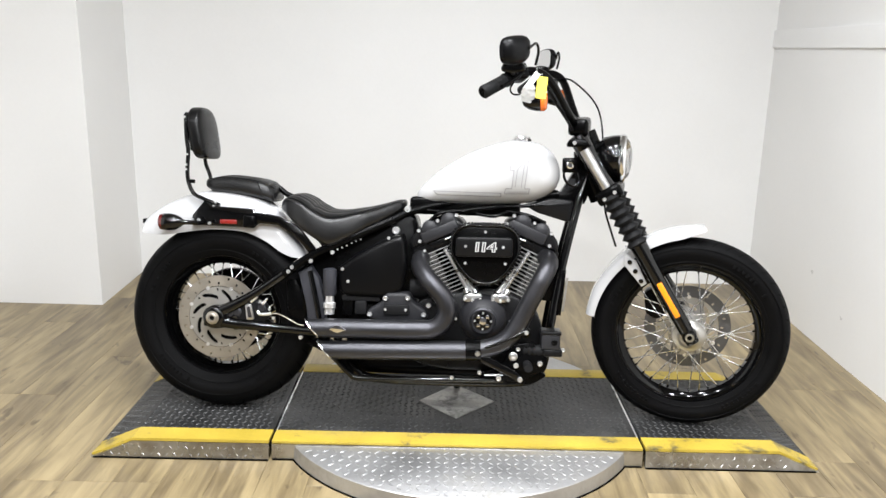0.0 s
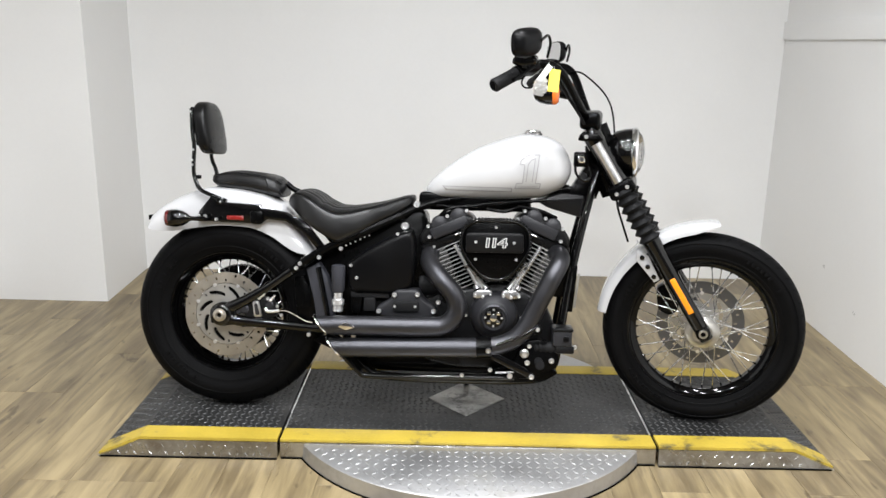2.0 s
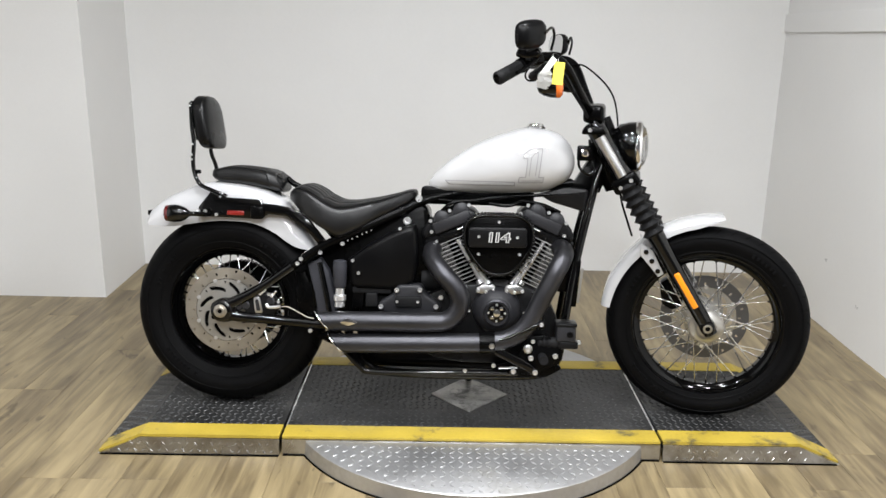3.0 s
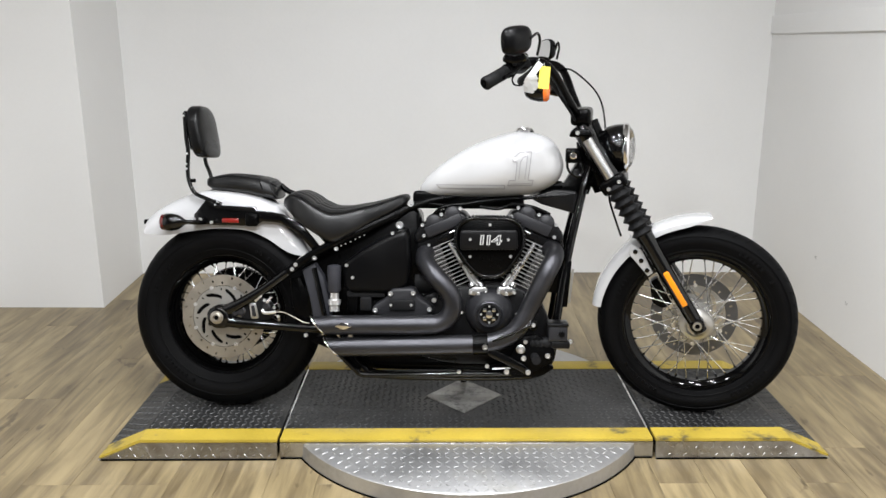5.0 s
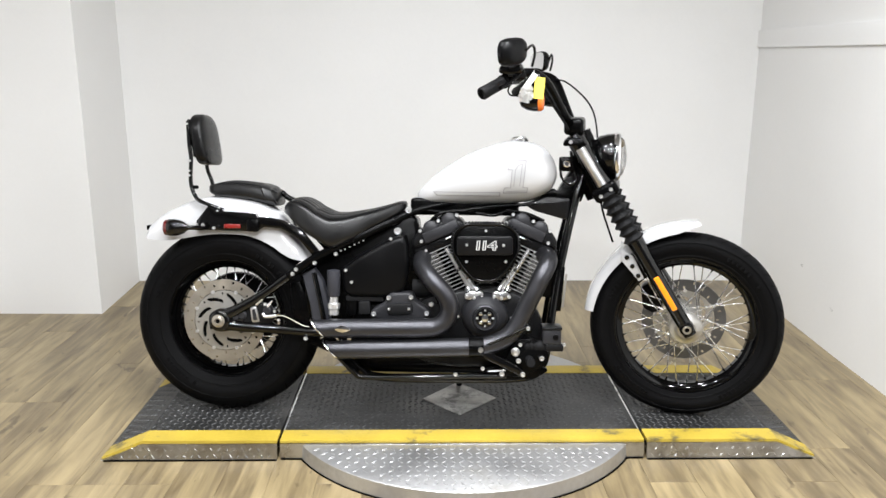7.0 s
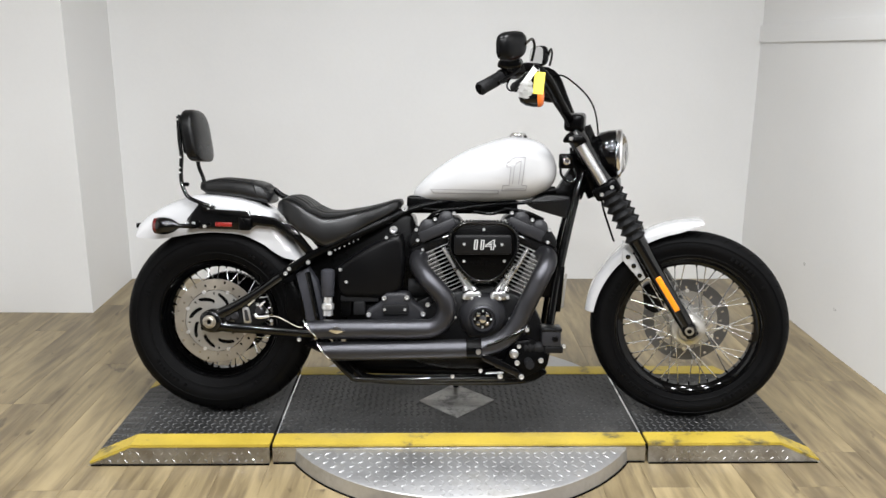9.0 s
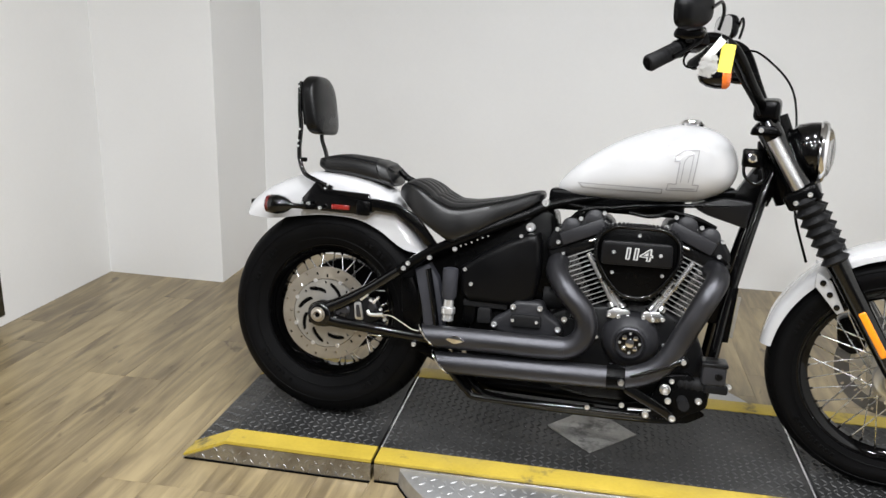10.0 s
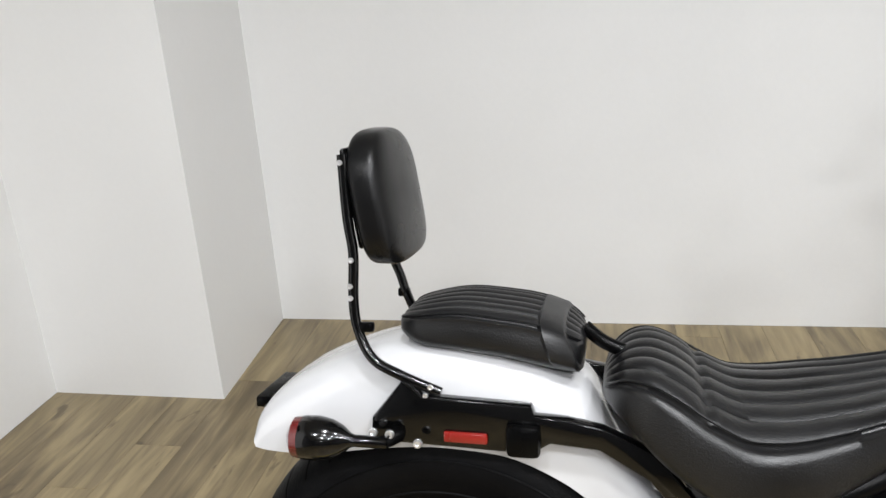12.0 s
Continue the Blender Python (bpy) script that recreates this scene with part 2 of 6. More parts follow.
def spline(points, per=6):
    """Catmull-Rom through the points."""
    p = [Vector(q) for q in points]
    p = [p[0] * 2 - p[1]] + p + [p[-1] * 2 - p[-2]]
    out = []
    for i in range(1, len(p) - 2):
        for k in range(per):
            t = k / per
            a, b, c, d = p[i - 1], p[i], p[i + 1], p[i + 2]
            out.append(0.5 * (2 * b + (c - a) * t + (2 * a - 5 * b + 4 * c - d) * t * t + (3 * b - a - 3 * c + d) * t**3))
    return out + [p[-2]]


def add_tube(bm, points, r, n=12, per=6, smooth=True):
    path = spline(points, per) if smooth and len(points) > 2 else [Vector(q) for q in points]
    radii = r if isinstance(r, (list, tuple)) else [r] * len(path)
    if len(radii) != len(path):
        radii = list(np.interp(np.linspace(0, 1, len(path)), np.linspace(0, 1, len(radii)), radii))
    tangents = [(path[min(i + 1, len(path) - 1)] - path[max(i - 1, 0)]).normalized() for i in range(len(path))]
    up = tangents[0].orthogonal().normalized()
    rings = []
    for p, t, q in zip(path, tangents, radii):
        up = (up - t * up.dot(t)).normalized()
        side = t.cross(up)
        rings.append([p + (up * math.cos(a) + side * math.sin(a)) * q for a in (2 * math.pi * k / n for k in range(n))])
    return add_rings(bm, rings)


def tube(points, r, n=12, per=6, smooth=True):
    return add_tube(bmesh.new(), points, r, n, per, smooth)


def add_lathe(bm, profile, centre=(0, 0, 0), n=48, axis="Y", closed=False):
    """Turns a profile of (along, radius) round an axis through centre."""
    rings = []
    for a, r in profile:
        ring = []
        for k in range(n):
            c, s = math.cos(2 * math.pi * k / n) * r, math.sin(2 * math.pi * k / n) * r
            ring.append(Vector(centre) + Vector({"Y": (c, a, s), "X": (a, c, s), "Z": (c, s, a)}[axis]))
        rings.append(ring)
    return add_rings(bm, rings, closed=closed)


def lathe(profile, centre=(0, 0, 0), n=48, axis="Y", closed=False):
    return add_lathe(bmesh.new(), profile, centre, n, axis, closed)


def add_prism(bm, outline, y0, y1, bevel=0.0, segs=2):
    """A slab with an outline in x and z, from y0 to y1, its rims rounded."""
    a = [bm.verts.new((x, y0, z)) for x, z in outline]
    b = [bm.verts.new((x, y1, z)) for x, z in outline]
    f0, f1 = bm.faces.new(a), bm.faces.new(b[::-1])
    n = len(a)
    for i in range(n):
        bm.faces.new((a[i], b[i], b[(i + 1) % n], a[(i + 1) % n]))
    bmesh.ops.recalc_face_normals(bm, faces=bm.faces)
    if bevel:
        bmesh.ops.bevel(bm, geom=list(f0.edges) + list(f1.edges), offset=bevel, segments=segs, affect="EDGES", profile=0.5)
    return bm


def prism(outline, y0, y1, bevel=0.0, segs=2, rounded=0.0):
    if rounded:
        outline = round_outline(outline, rounded)
    return add_prism(bmesh.new(), outline, y0, y1, bevel, segs)


def round_outline(pts, r, k=4):
    out = []
    n = len(pts)
    for i in range(n):
        p, a, b = Vector(pts[i]), Vector(pts[i - 1]), Vector(pts[(i + 1) % n])
        u, v = (a - p), (b - p)
        q = min(r, u.length * 0.45, v.length * 0.45)
        u, v = p + u.normalized() * q, p + v.normalized() * q
        for j in range(k + 1):
            t = j / k
            out.append(tuple(u * (1 - t) ** 2 + p * 2 * t * (1 - t) + v * t * t))
    return out


def power(v, e):
    return math.copysign(abs(v) ** e, v)


def loft_x(stations, n=28, e=0.7, pleats=0, depth=0.004, span=0.7):
    """A closed body along x: stations of x, bottom, top, half width; superelliptic sections, with lengthwise pleats on top."""
    rings = []
    for x, zb, zt, w in stations:
        zc, h = (zb + zt) / 2, (zt - zb) / 2
        ring = []
        for k in range(n):
            a = 2 * math.pi * k / n
            y, z = power(math.cos(a), e) * w, power(math.sin(a), e) * h
            if pleats and z > 0 and abs(y) < w * span:
                z -= depth * (0.5 + 0.5 * math.cos(y / (w * span) * math.pi * pleats)) ** 4 * min(1, h / 0.02)
            ring.append(Vector((x, y, zc + z)))
        rings.append(ring)
    return add_rings(bmesh.new(), rings)


def cushion(stations, e, span, pleats, depth, per=9, sides=30, cross=None, skirt=0.6):
    """A seat along x: a pleated insert on top with a piped edge, smooth flanks, and a cross seam."""
    rings = []
    ya = math.acos(span ** (1 / e))
    for x, zb, zt, w in stations:
        zc, h = (zb + zt) / 2, (zt - zb) / 2
        fade = min(1, h / 0.03, (w / 0.08) ** 3)
        ring = []
        for k in range(pleats * per + 1):
            v = 1 - 2 * k / (pleats * per)
            u = v * span
            z = h * max(0.0, 1 - abs(u) ** (2 / e)) ** (e / 2)
            groove = 1 - abs(math.sin(math.pi * (v + 1) / 2 * pleats)) ** 0.55
            z -= depth * fade * groove
            if cross is not None:
                z -= 0.006 * math.exp(-((x - cross) / 0.006) ** 2)
            ring.append(Vector((x, u * w, zc + z)))
        for k in range(sides):
            t = math.pi - ya + (math.pi + 2 * ya) * (k + 1) / (sides + 1)
            lip = 0.0035 * fade if k in (1, sides - 2) else 0
            f = e if math.sin(t) > 0 else skirt
            ring.append(Vector((x, power(math.cos(t), f) * (w + lip), zc + power(math.sin(t), f) * (h + lip))))
        rings.append(ring)
    return add_rings(bmesh.new(), rings)


def resample(stations, count):
    """Smooths a table of stations into count of them."""
    pts = np.array(stations, float)
    t = np.arange(len(pts))
    out = []
    for u in np.linspace(0, len(pts) - 1, count):
        i = min(int(u), len(pts) - 2)
        f = u - i
        a, b, c, d = pts[max(i - 1, 0)], pts[i], pts[i + 1], pts[min(i + 2, len(pts) - 1)]
        out.append(tuple(0.5 * (2 * b + (c - a) * f + (2 * a - 5 * b + 4 * c - d) * f * f + (3 * b - a - 3 * c + d) * f**3)))
    return out


def bolt_mesh(r, h):
    return lathe([(0, r), (-h * 0.6, r), (-h, r * 0.8), (-h, r * 0.45), (-h * 0.6, r * 0.4)], n=12)


# ---- the room ----
def slab(outline, z0, z1, bevel=0.0):
    """A flat slab with an outline in x and y."""
    bm = bmesh.new()
    a = [bm.verts.new((x, y, z0)) for x, y in outline]
    b = [bm.verts.new((x, y, z1)) for x, y in outline]
    bm.faces.new(a[::-1])
    top = bm.faces.new(b)
    for i in range(len(a)):
        j = (i + 1) % len(a)
        bm.faces.new((a[i], a[j], b[j], b[i]))
    if bevel:
        bmesh.ops.bevel(bm, geom=list(top.edges), offset=bevel, segments=2, affect="EDGES", profile=0.5)
    return bm


ROOM_LEFT, ROOM_RIGHT, ROOM_BACK, ROOM_FRONT, ROOM_TOP = -2.395, 1.765, 5.842, -2.6, 2.75
JOG_X, JOG_Y = -1.772, 5.222


def wall(name, lo, hi, label, paint=WALL_PAINT):
    ob = part(name, box(lo, hi), paint, None, flat=True)
    return tagged(ob, label, "wall", kind="structure")


def wall_plan(name, outline, label):
    ob = part(name, slab(outline, 0.0, ROOM_TOP), WALL_PAINT, None, flat=True)
    return tagged(ob, label, "wall", kind="structure")


wall("wall_back", (ROOM_LEFT - 0.12, ROOM_BACK, 0), (ROOM_RIGHT + 0.3, ROOM_BACK + 0.12, ROOM_TOP), "plain white painted back wall behind the motorcycle")
wall_plan("wall_jog", [(ROOM_LEFT, JOG_Y), (JOG_X, JOG_Y - 0.008), (JOG_X - 0.026, ROOM_BACK), (ROOM_LEFT, ROOM_BACK)], "white boxed-out wall corner with a small grey scuff")
wall("wall_left", (ROOM_LEFT - 0.12, 2.2, 0), (ROOM_LEFT, ROOM_BACK, ROOM_TOP), "plain white painted side wall")
wall_plan("wall_right", [(ROOM_RIGHT - 0.004, 2.2), (ROOM_RIGHT + 0.3, 2.2), (ROOM_RIGHT + 0.3, ROOM_BACK), (ROOM_RIGHT + 0.038, ROOM_BACK), (ROOM_RIGHT + 0.005, 4.6)], "plain white painted side wall under a ledge")
# unseen walls near the camera, added dark so that black parts reflect little
wall("wall_front", (ROOM_LEFT - 0.12, ROOM_FRONT - 0.12, 0), (ROOM_RIGHT + 0.3, ROOM_FRONT, ROOM_TOP), "unseen dark grey wall facing the motorcycle, added to keep reflections dark", DARK_SURROUND)
wall("wall_left_front", (ROOM_LEFT - 0.12, ROOM_FRONT, 0), (ROOM_LEFT, 2.2, ROOM_TOP), "unseen dark grey side wall, added to keep reflections dark", DARK_SURROUND)
wall("wall_right_front", (ROOM_RIGHT, ROOM_FRONT, 0), (ROOM_RIGHT + 0.3, 2.2, ROOM_TOP), "unseen dark grey side wall, added to keep reflections dark", DARK_SURROUND)
tagged(part("ceiling", box((ROOM_LEFT - 0.12, ROOM_FRONT - 0.12, ROOM_TOP), (ROOM_RIGHT + 0.3, ROOM_BACK + 0.12, ROOM_TOP + 0.1)), CEILING_PAINT, None, flat=True), "plain grey painted ceiling", "ceiling", kind="structure")
tagged(part("trim", slab([(ROOM_RIGHT - 0.014, 2.2), (ROOM_RIGHT - 0.004, 2.2), (ROOM_RIGHT + 0.005, 4.6), (ROOM_RIGHT + 0.038, ROOM_BACK), (ROOM_RIGHT + 0.026, ROOM_BACK), (ROOM_RIGHT - 0.007, 4.6)], 1.369, 1.462, 0.002), WALL_PAINT, None), "white painted board along the side wall", "trim", kind="structure")
floor = part("floor", box((ROOM_LEFT, ROOM_FRONT, -0.1), (ROOM_RIGHT + 0.04, ROOM_BACK, -0.006)), DARK_GAP, None, flat=True)
tagged(floor, "light oak vinyl plank floor with grey-brown grain", "floor", kind="structure")

door = part("door_1", box((ROOM_LEFT - 0.02, 3.55, 0.042), (ROOM_LEFT + 0.006, 4.452, 2.05), 0.003), BLACK_GLOSS, None)
tagged(door, "black glossy door panel set in the white side wall", "door", kind="structure")


def scuff(parent, u, v, size, where):
    """A small irregular grey rub mark on a wall; where lays its plane out."""
    bm = bmesh.new()
    rs = random.Random(int(1000 * (u + v)))
    for k in range(7):
        cx, cz, r = u + rs.uniform(-1, 1) * size, v + rs.uniform(-0.5, 0.5) * size, size * rs.uniform(0.15, 0.4)
        bm.faces.new([bm.verts.new(where(cx + math.cos(t) * r * rs.uniform(0.5, 1.3) * 1.4, cz + math.sin(t) * r * rs.uniform(0.4, 1.0), 0.0006 + 0.0002 * k)) for t in np.linspace(0, 5.6, 9)])
    return part("scuff_mark", bm, SCUFF, parent, "grey rub mark", flat=True)


scuff(bpy.data.objects["wall_jog"], -1.85, 0.215, 0.022, lambda u, v, d: (u, JOG_Y - d, v))
scuff(bpy.data.objects["wall_jog"], -1.80, 0.33, 0.012, lambda u, v, d: (u, JOG_Y - d, v))
scuff(bpy.data.objects["wall_right"], 5.0, 0.32, 0.016, lambda u, v, d: (ROOM_RIGHT + 0.005 + (u - 4.6) * 0.0266 - d, u, v))
scuff(bpy.data.objects["wall_right"], 4.65, 0.2, 0.014, lambda u, v, d: (ROOM_RIGHT + 0.005 + (u - 4.6) * 0.0266 - d, u, v))

# ---- the turntable platform ----
PX0, PX1, PY0, PY1, DECK = -1.157, 1.248, 3.662, 4.321, 0.065
SEAM0, SEAM1 = -0.564, 0.67
platform = thing("turntable_platform", "black tread-plate motorcycle display platform with yellow edges and round base plate", "platform", at=pose(0, 0, 0))


def wedge(points_low, points_high, mat, name, label=""):
    bm = bmesh.new()
    a = [bm.verts.new(p) for p in points_low]
    b = [bm.verts.new(p) for p in points_high]
    bm.faces.new(a[::-1])
    bm.faces.new(b)
    for i in range(len(a)):
        j = (i + 1) % len(a)
        bm.faces.new((a[i], a[j], b[j], b[i]))
    return part(name, bm, mat, platform, label, flat=True)


YW = 0.078
FX0, FX1 = -1.02, 1.117
# middle deck and the two ramped end decks, which slope to the floor at their outer ends
part("middle_deck", box((SEAM0 + 0.005, PY0 + YW, 0.005), (SEAM1 - 0.005, PY1 - YW, DECK)), TREAD_BLACK, platform, "black rubber tread deck", flat=True)
for name, xs, xf, xt in (("rear_ramp", SEAM0 - 0.005, FX0, PX0), ("front_ramp", SEAM1 + 0.005, FX1, PX1)):
    wedge([(xs, PY0 + YW, 0.004), (xf, PY0 + YW, 0.004), (xt, PY0 + YW, 0.0), (xt, PY1 - YW, 0.0), (xf, PY1 - YW, 0.004), (xs, PY1 - YW, 0.004)],
          [(xs, PY0 + YW, DECK), (xf, PY0 + YW, DECK), (xt, PY0 + YW, 0.006), (xt, PY1 - YW, 0.006), (xf, PY1 - YW, DECK), (xs, PY1 - YW, DECK)], TREAD_BLACK, name, "black rubber tread ramp")
    for ya, yb, edge in ((PY0, PY0 + YW, PY0), (PY1 - YW, PY1, PY1)):
        wedge([(xs, ya, DECK - 0.008), (xf, ya, DECK - 0.008), (xt, ya, 0.0), (xt, yb, 0.0), (xf, yb, DECK - 0.008), (xs, yb, DECK - 0.008)],
              [(xs, ya, DECK + 0.002), (xf, ya, DECK + 0.002), (xt, ya, 0.008), (xt, yb, 0.008), (xf, yb, DECK + 0.002), (xs, yb, DECK + 0.002)], YELLOW_EDGE, "yellow_edge", "worn yellow painted edge")
        s = -1 if edge == PY0 else 1
        wedge([(xs, edge, 0.001), (xt, edge, 0.001), (xt, edge + s * 0.012, 0.0), (xs, edge + s * 0.012, 0.0)],
              [(xs, edge - s * 0.001, DECK - 0.009), (xf, edge - s * 0.001, DECK - 0.009), (xf, edge + s * 0.002, DECK - 0.009), (xs, edge + s * 0.002, DECK - 0.009)], TREAD_ALU, "skirt", "tread-plate aluminium skirt")
for ya, yb in ((PY0, PY0 + YW), (PY1 - YW, PY1)):
    part("yellow_edge", box((SEAM0 + 0.005, ya, DECK - 0.008), (SEAM1 - 0.005, yb, DECK + 0.002), 0.001), YELLOW_EDGE, platform, "worn yellow painted edge")
part("skirt", box((SEAM0 + 0.005, PY0 - 0.004, 0.0), (SEAM1 - 0.005, PY0 + 0.02, DECK - 0.009)), TREAD_ALU, platform, "tread-plate aluminium skirt")
for xs in (SEAM0 + 0.0065, SEAM1 - 0.0065):
    part("seam_trim", box((xs - 0.0022, PY0 + YW, 0.02), (xs + 0.0022, PY1 - YW, DECK + 0.003), 0.0008, 1), BRIGHT, platform, "bare aluminium edge strip at the seam")
DISC_C, DISC_R = (0.060, 3.993), 0.638
part("base_plate", lathe([(0.0, DISC_R + 0.004), (0.05, DISC_R), (0.053, DISC_R - 0.004), (0.053, 0.4)], (*DISC_C, 0), 96, "Z"), PLATE_ALU, platform, "round tread-plate aluminium base plate")
part("inset_plate", slab([(-0.085, 3.992), (0.051, 3.855), (0.193, 3.998), (0.051, 4.145)], DECK - 0.003, DECK + 0.004, 0.001), WORN_STEEL, platform, "scuffed bare steel diamond inset")
# black strips draw the shadow gap under the base plate and the skirts
part("base_foot", lathe([(0.0, DISC_R + 0.008), (0.003, DISC_R + 0.0075), (0.0035, DISC_R + 0.0036)], (*DISC_C, 0), 96, "Z"), DARK_GAP, platform, "thin black strip for the shadow gap at the floor")
for x0, x1, dy in ((PX0 + 0.01, SEAM0 - 0.006, 0.012), (SEAM0 + 0.006, SEAM1 - 0.006, 0.004), (SEAM1 + 0.006, PX1 - 0.01, 0.012)):
    part("skirt_foot", box((x0, PY0 - dy - 0.005, 0.0), (x1, PY0 - dy + 0.001, 0.004), 0.001, 1), DARK_GAP, platform, "thin black strip for the shadow gap at the floor")

# ---- the motorcycle: x to its front, y to its left, z from the deck ----
bike = thing("motorcycle", "white cruiser motorcycle with black V-twin engine and passenger backrest", "motorcycle", at=pose(0.004, 3.899, DECK + 0.001, -8.5, 0, -3.0))
RX, RZ, FX, FZ = -0.790, 0.333, 0.854, 0.332


def bolts(places, r=0.009, h=0.007, mat=BRIGHT, parent=bike, name="bolt"):
    """Button-head bolts that face the right side."""
    first = None
    for x, y, z in places:
        if first is None:
            first = part(name, bolt_mesh(r * 0.86, h), mat, parent, "bright bolt head")
            first.location = (x, y, z)
        else:
            ob = new(name, first.data)
            ob.parent = parent
            ob.location = (x, y, z)
            ob["label"] = "bright bolt head"


def spokes(wheel, centre, r_hub, y_hub, r_rim, count, offset):
    """Crossed wire spokes from the hub's two flanges to the rim."""
    base = cap = None
    for k in range(count):
        side = -1 if k % 2 else 1
        lean = 1 if (k // 2) % 2 else -1
        a = 2 * math.pi * (k + 0.5) / count
        h = a + lean * offset
        p = Vector((math.cos(h) * r_hub, side * y_hub, math.sin(h) * r_hub)) + Vector(centre)
        q = Vector((math.cos(a) * r_rim, side * 0.008, math.sin(a) * r_rim)) + Vector(centre)
        if base is None:
            base = ob = part("spoke", lathe([(0, 0.0019), (1, 0.0019)], n=8, axis="Z"), SPOKE_STEEL, wheel, "bright wire spoke")
            cap = knob = part("spoke_nipple", lathe([(-0.013, 0.0030), (-0.007, 0.0040), (-0.003, 0.0062), (0.004, 0.0070)], n=8, axis="Z"), RIM_BLACK, wheel, "black spoke nipple")
        else:
            ob = new("spoke", base.data)
            ob.parent = wheel
            ob["label"] = "bright wire spoke"
            knob = new("spoke_nipple", cap.data)
            knob.parent = wheel
            knob["label"] = "black spoke nipple"
        knob.matrix_basis = Matrix.Translation(q) @ (q - p).to_track_quat("Z", "Y").to_matrix().to_4x4()
        ob.matrix_basis = Matrix.Translation(p) @ (q - p).to_track_quat("Z", "Y").to_matrix().to_4x4() @ Matrix.Diagonal((1, 1, (q - p).length, 1))


def tyre_profile(R, W, r_in):
    """Outside and inside of a tyre, as (y, radius), all the way round."""
    pts = []
    for a in np.linspace(-100, 100, 27):
        t = radians(a)
        pts.append((math.sin(t) * W / 2, R - (1 - math.cos(t)) * W * 0.42))
    low = pts[-1]
    pts += [(W * 0.46, (low[1] + r_in) / 2 + 0.01), (W * 0.36, r_in), (W * 0.3, r_in - 0.003), (-W * 0.3, r_in - 0.003), (-W * 0.36, r_in), (-W * 0.46, (low[1] + r_in) / 2 + 0.01)]
    return pts


def tread_blocks(wheel, centre, R, W, count):
    """Shallow slanted grooves along the tyre's shoulders, as thin dark strips."""
    bm = bmesh.new()
    for k in range(count):
        for s in (-1, 1):
            a = 2 * math.pi * (k + (0.5 if s > 0 else 0)) / count
            rows = []
            for u in np.linspace(0.12, 0.40, 5):
                t = math.asin(min(1, 2 * u))
                r = R - (1 - math.cos(t)) * W * 0.42 + 0.0006
                b = a + u * 0.28
                rows.append([Vector(centre) + Vector((math.cos(b + d) * r, s * u * W, math.sin(b + d) * r)) for d in (-0.006, 0.006)])
            vs = [[bm.verts.new(p) for p in row] for row in rows]
            for p, q in zip(vs, vs[1:]):
                bm.faces.new((p[0], p[1], q[1], q[0]))
    return tagged(part("tread_groove", bm, DARK_GAP, wheel), "dark tread grooves", kind="stuff")


def sidewall_marks(wheel, centre, r, W, seed):
    """Raised rings and unreadable raised marks on the tyre's outer wall."""
    rng = random.Random(seed)
    bm = bmesh.new()
    for rr in (r - 0.020, r + 0.026):
        add_lathe(bm, [(-W - 0.0012, rr - 0.0012), (-W - 0.0022, rr), (-W - 0.0012, rr + 0.0012), (-W + 0.002, rr)], centre, 96, closed=True)
    for base in (0.6, 2.3, 3.75, 5.2):
        for k in range(9):
            if rng.random() < 0.15:
                continue
            t = base + k * 0.062
            h = rng.uniform(0.005, 0.0075)
            add_box(bm, (-h, -W - 0.0018, -0.0045), (h, -W + 0.002, 0.0045), 0.0008, 1, Matrix.Translation(Vector(centre) + Vector((math.cos(t) * r, 0, math.sin(t) * r))) @ pose(0, 0, 0, 0, -math.degrees(t), 0))
    part("sidewall_relief", bm, RUBBER, wheel, "raised rings and marks on the tyre wall")


def wheel_rim(r_bead, W):
    """A drop-centre rim."""
    return [(-W / 2, r_bead + 0.012), (-W / 2 + 0.006, r_bead + 0.014), (-W / 2 + 0.014, r_bead), (-W * 0.2, r_bead - 0.004), (-W * 0.12, r_bead - 0.022), (W * 0.12, r_bead - 0.022), (W * 0.2, r_bead - 0.004),
            (W / 2 - 0.014, r_bead), (W / 2 - 0.006, r_bead + 0.014), (W / 2, r_bead + 0.012), (W / 2 - 0.004, r_bead - 0.004), (W * 0.26, r_bead - 0.012), (W * 0.16, r_bead - 0.03), (-W * 0.16, r_bead - 0.03), (-W * 0.26, r_bead - 0.012), (-W / 2 + 0.004, r_bead - 0.004)]


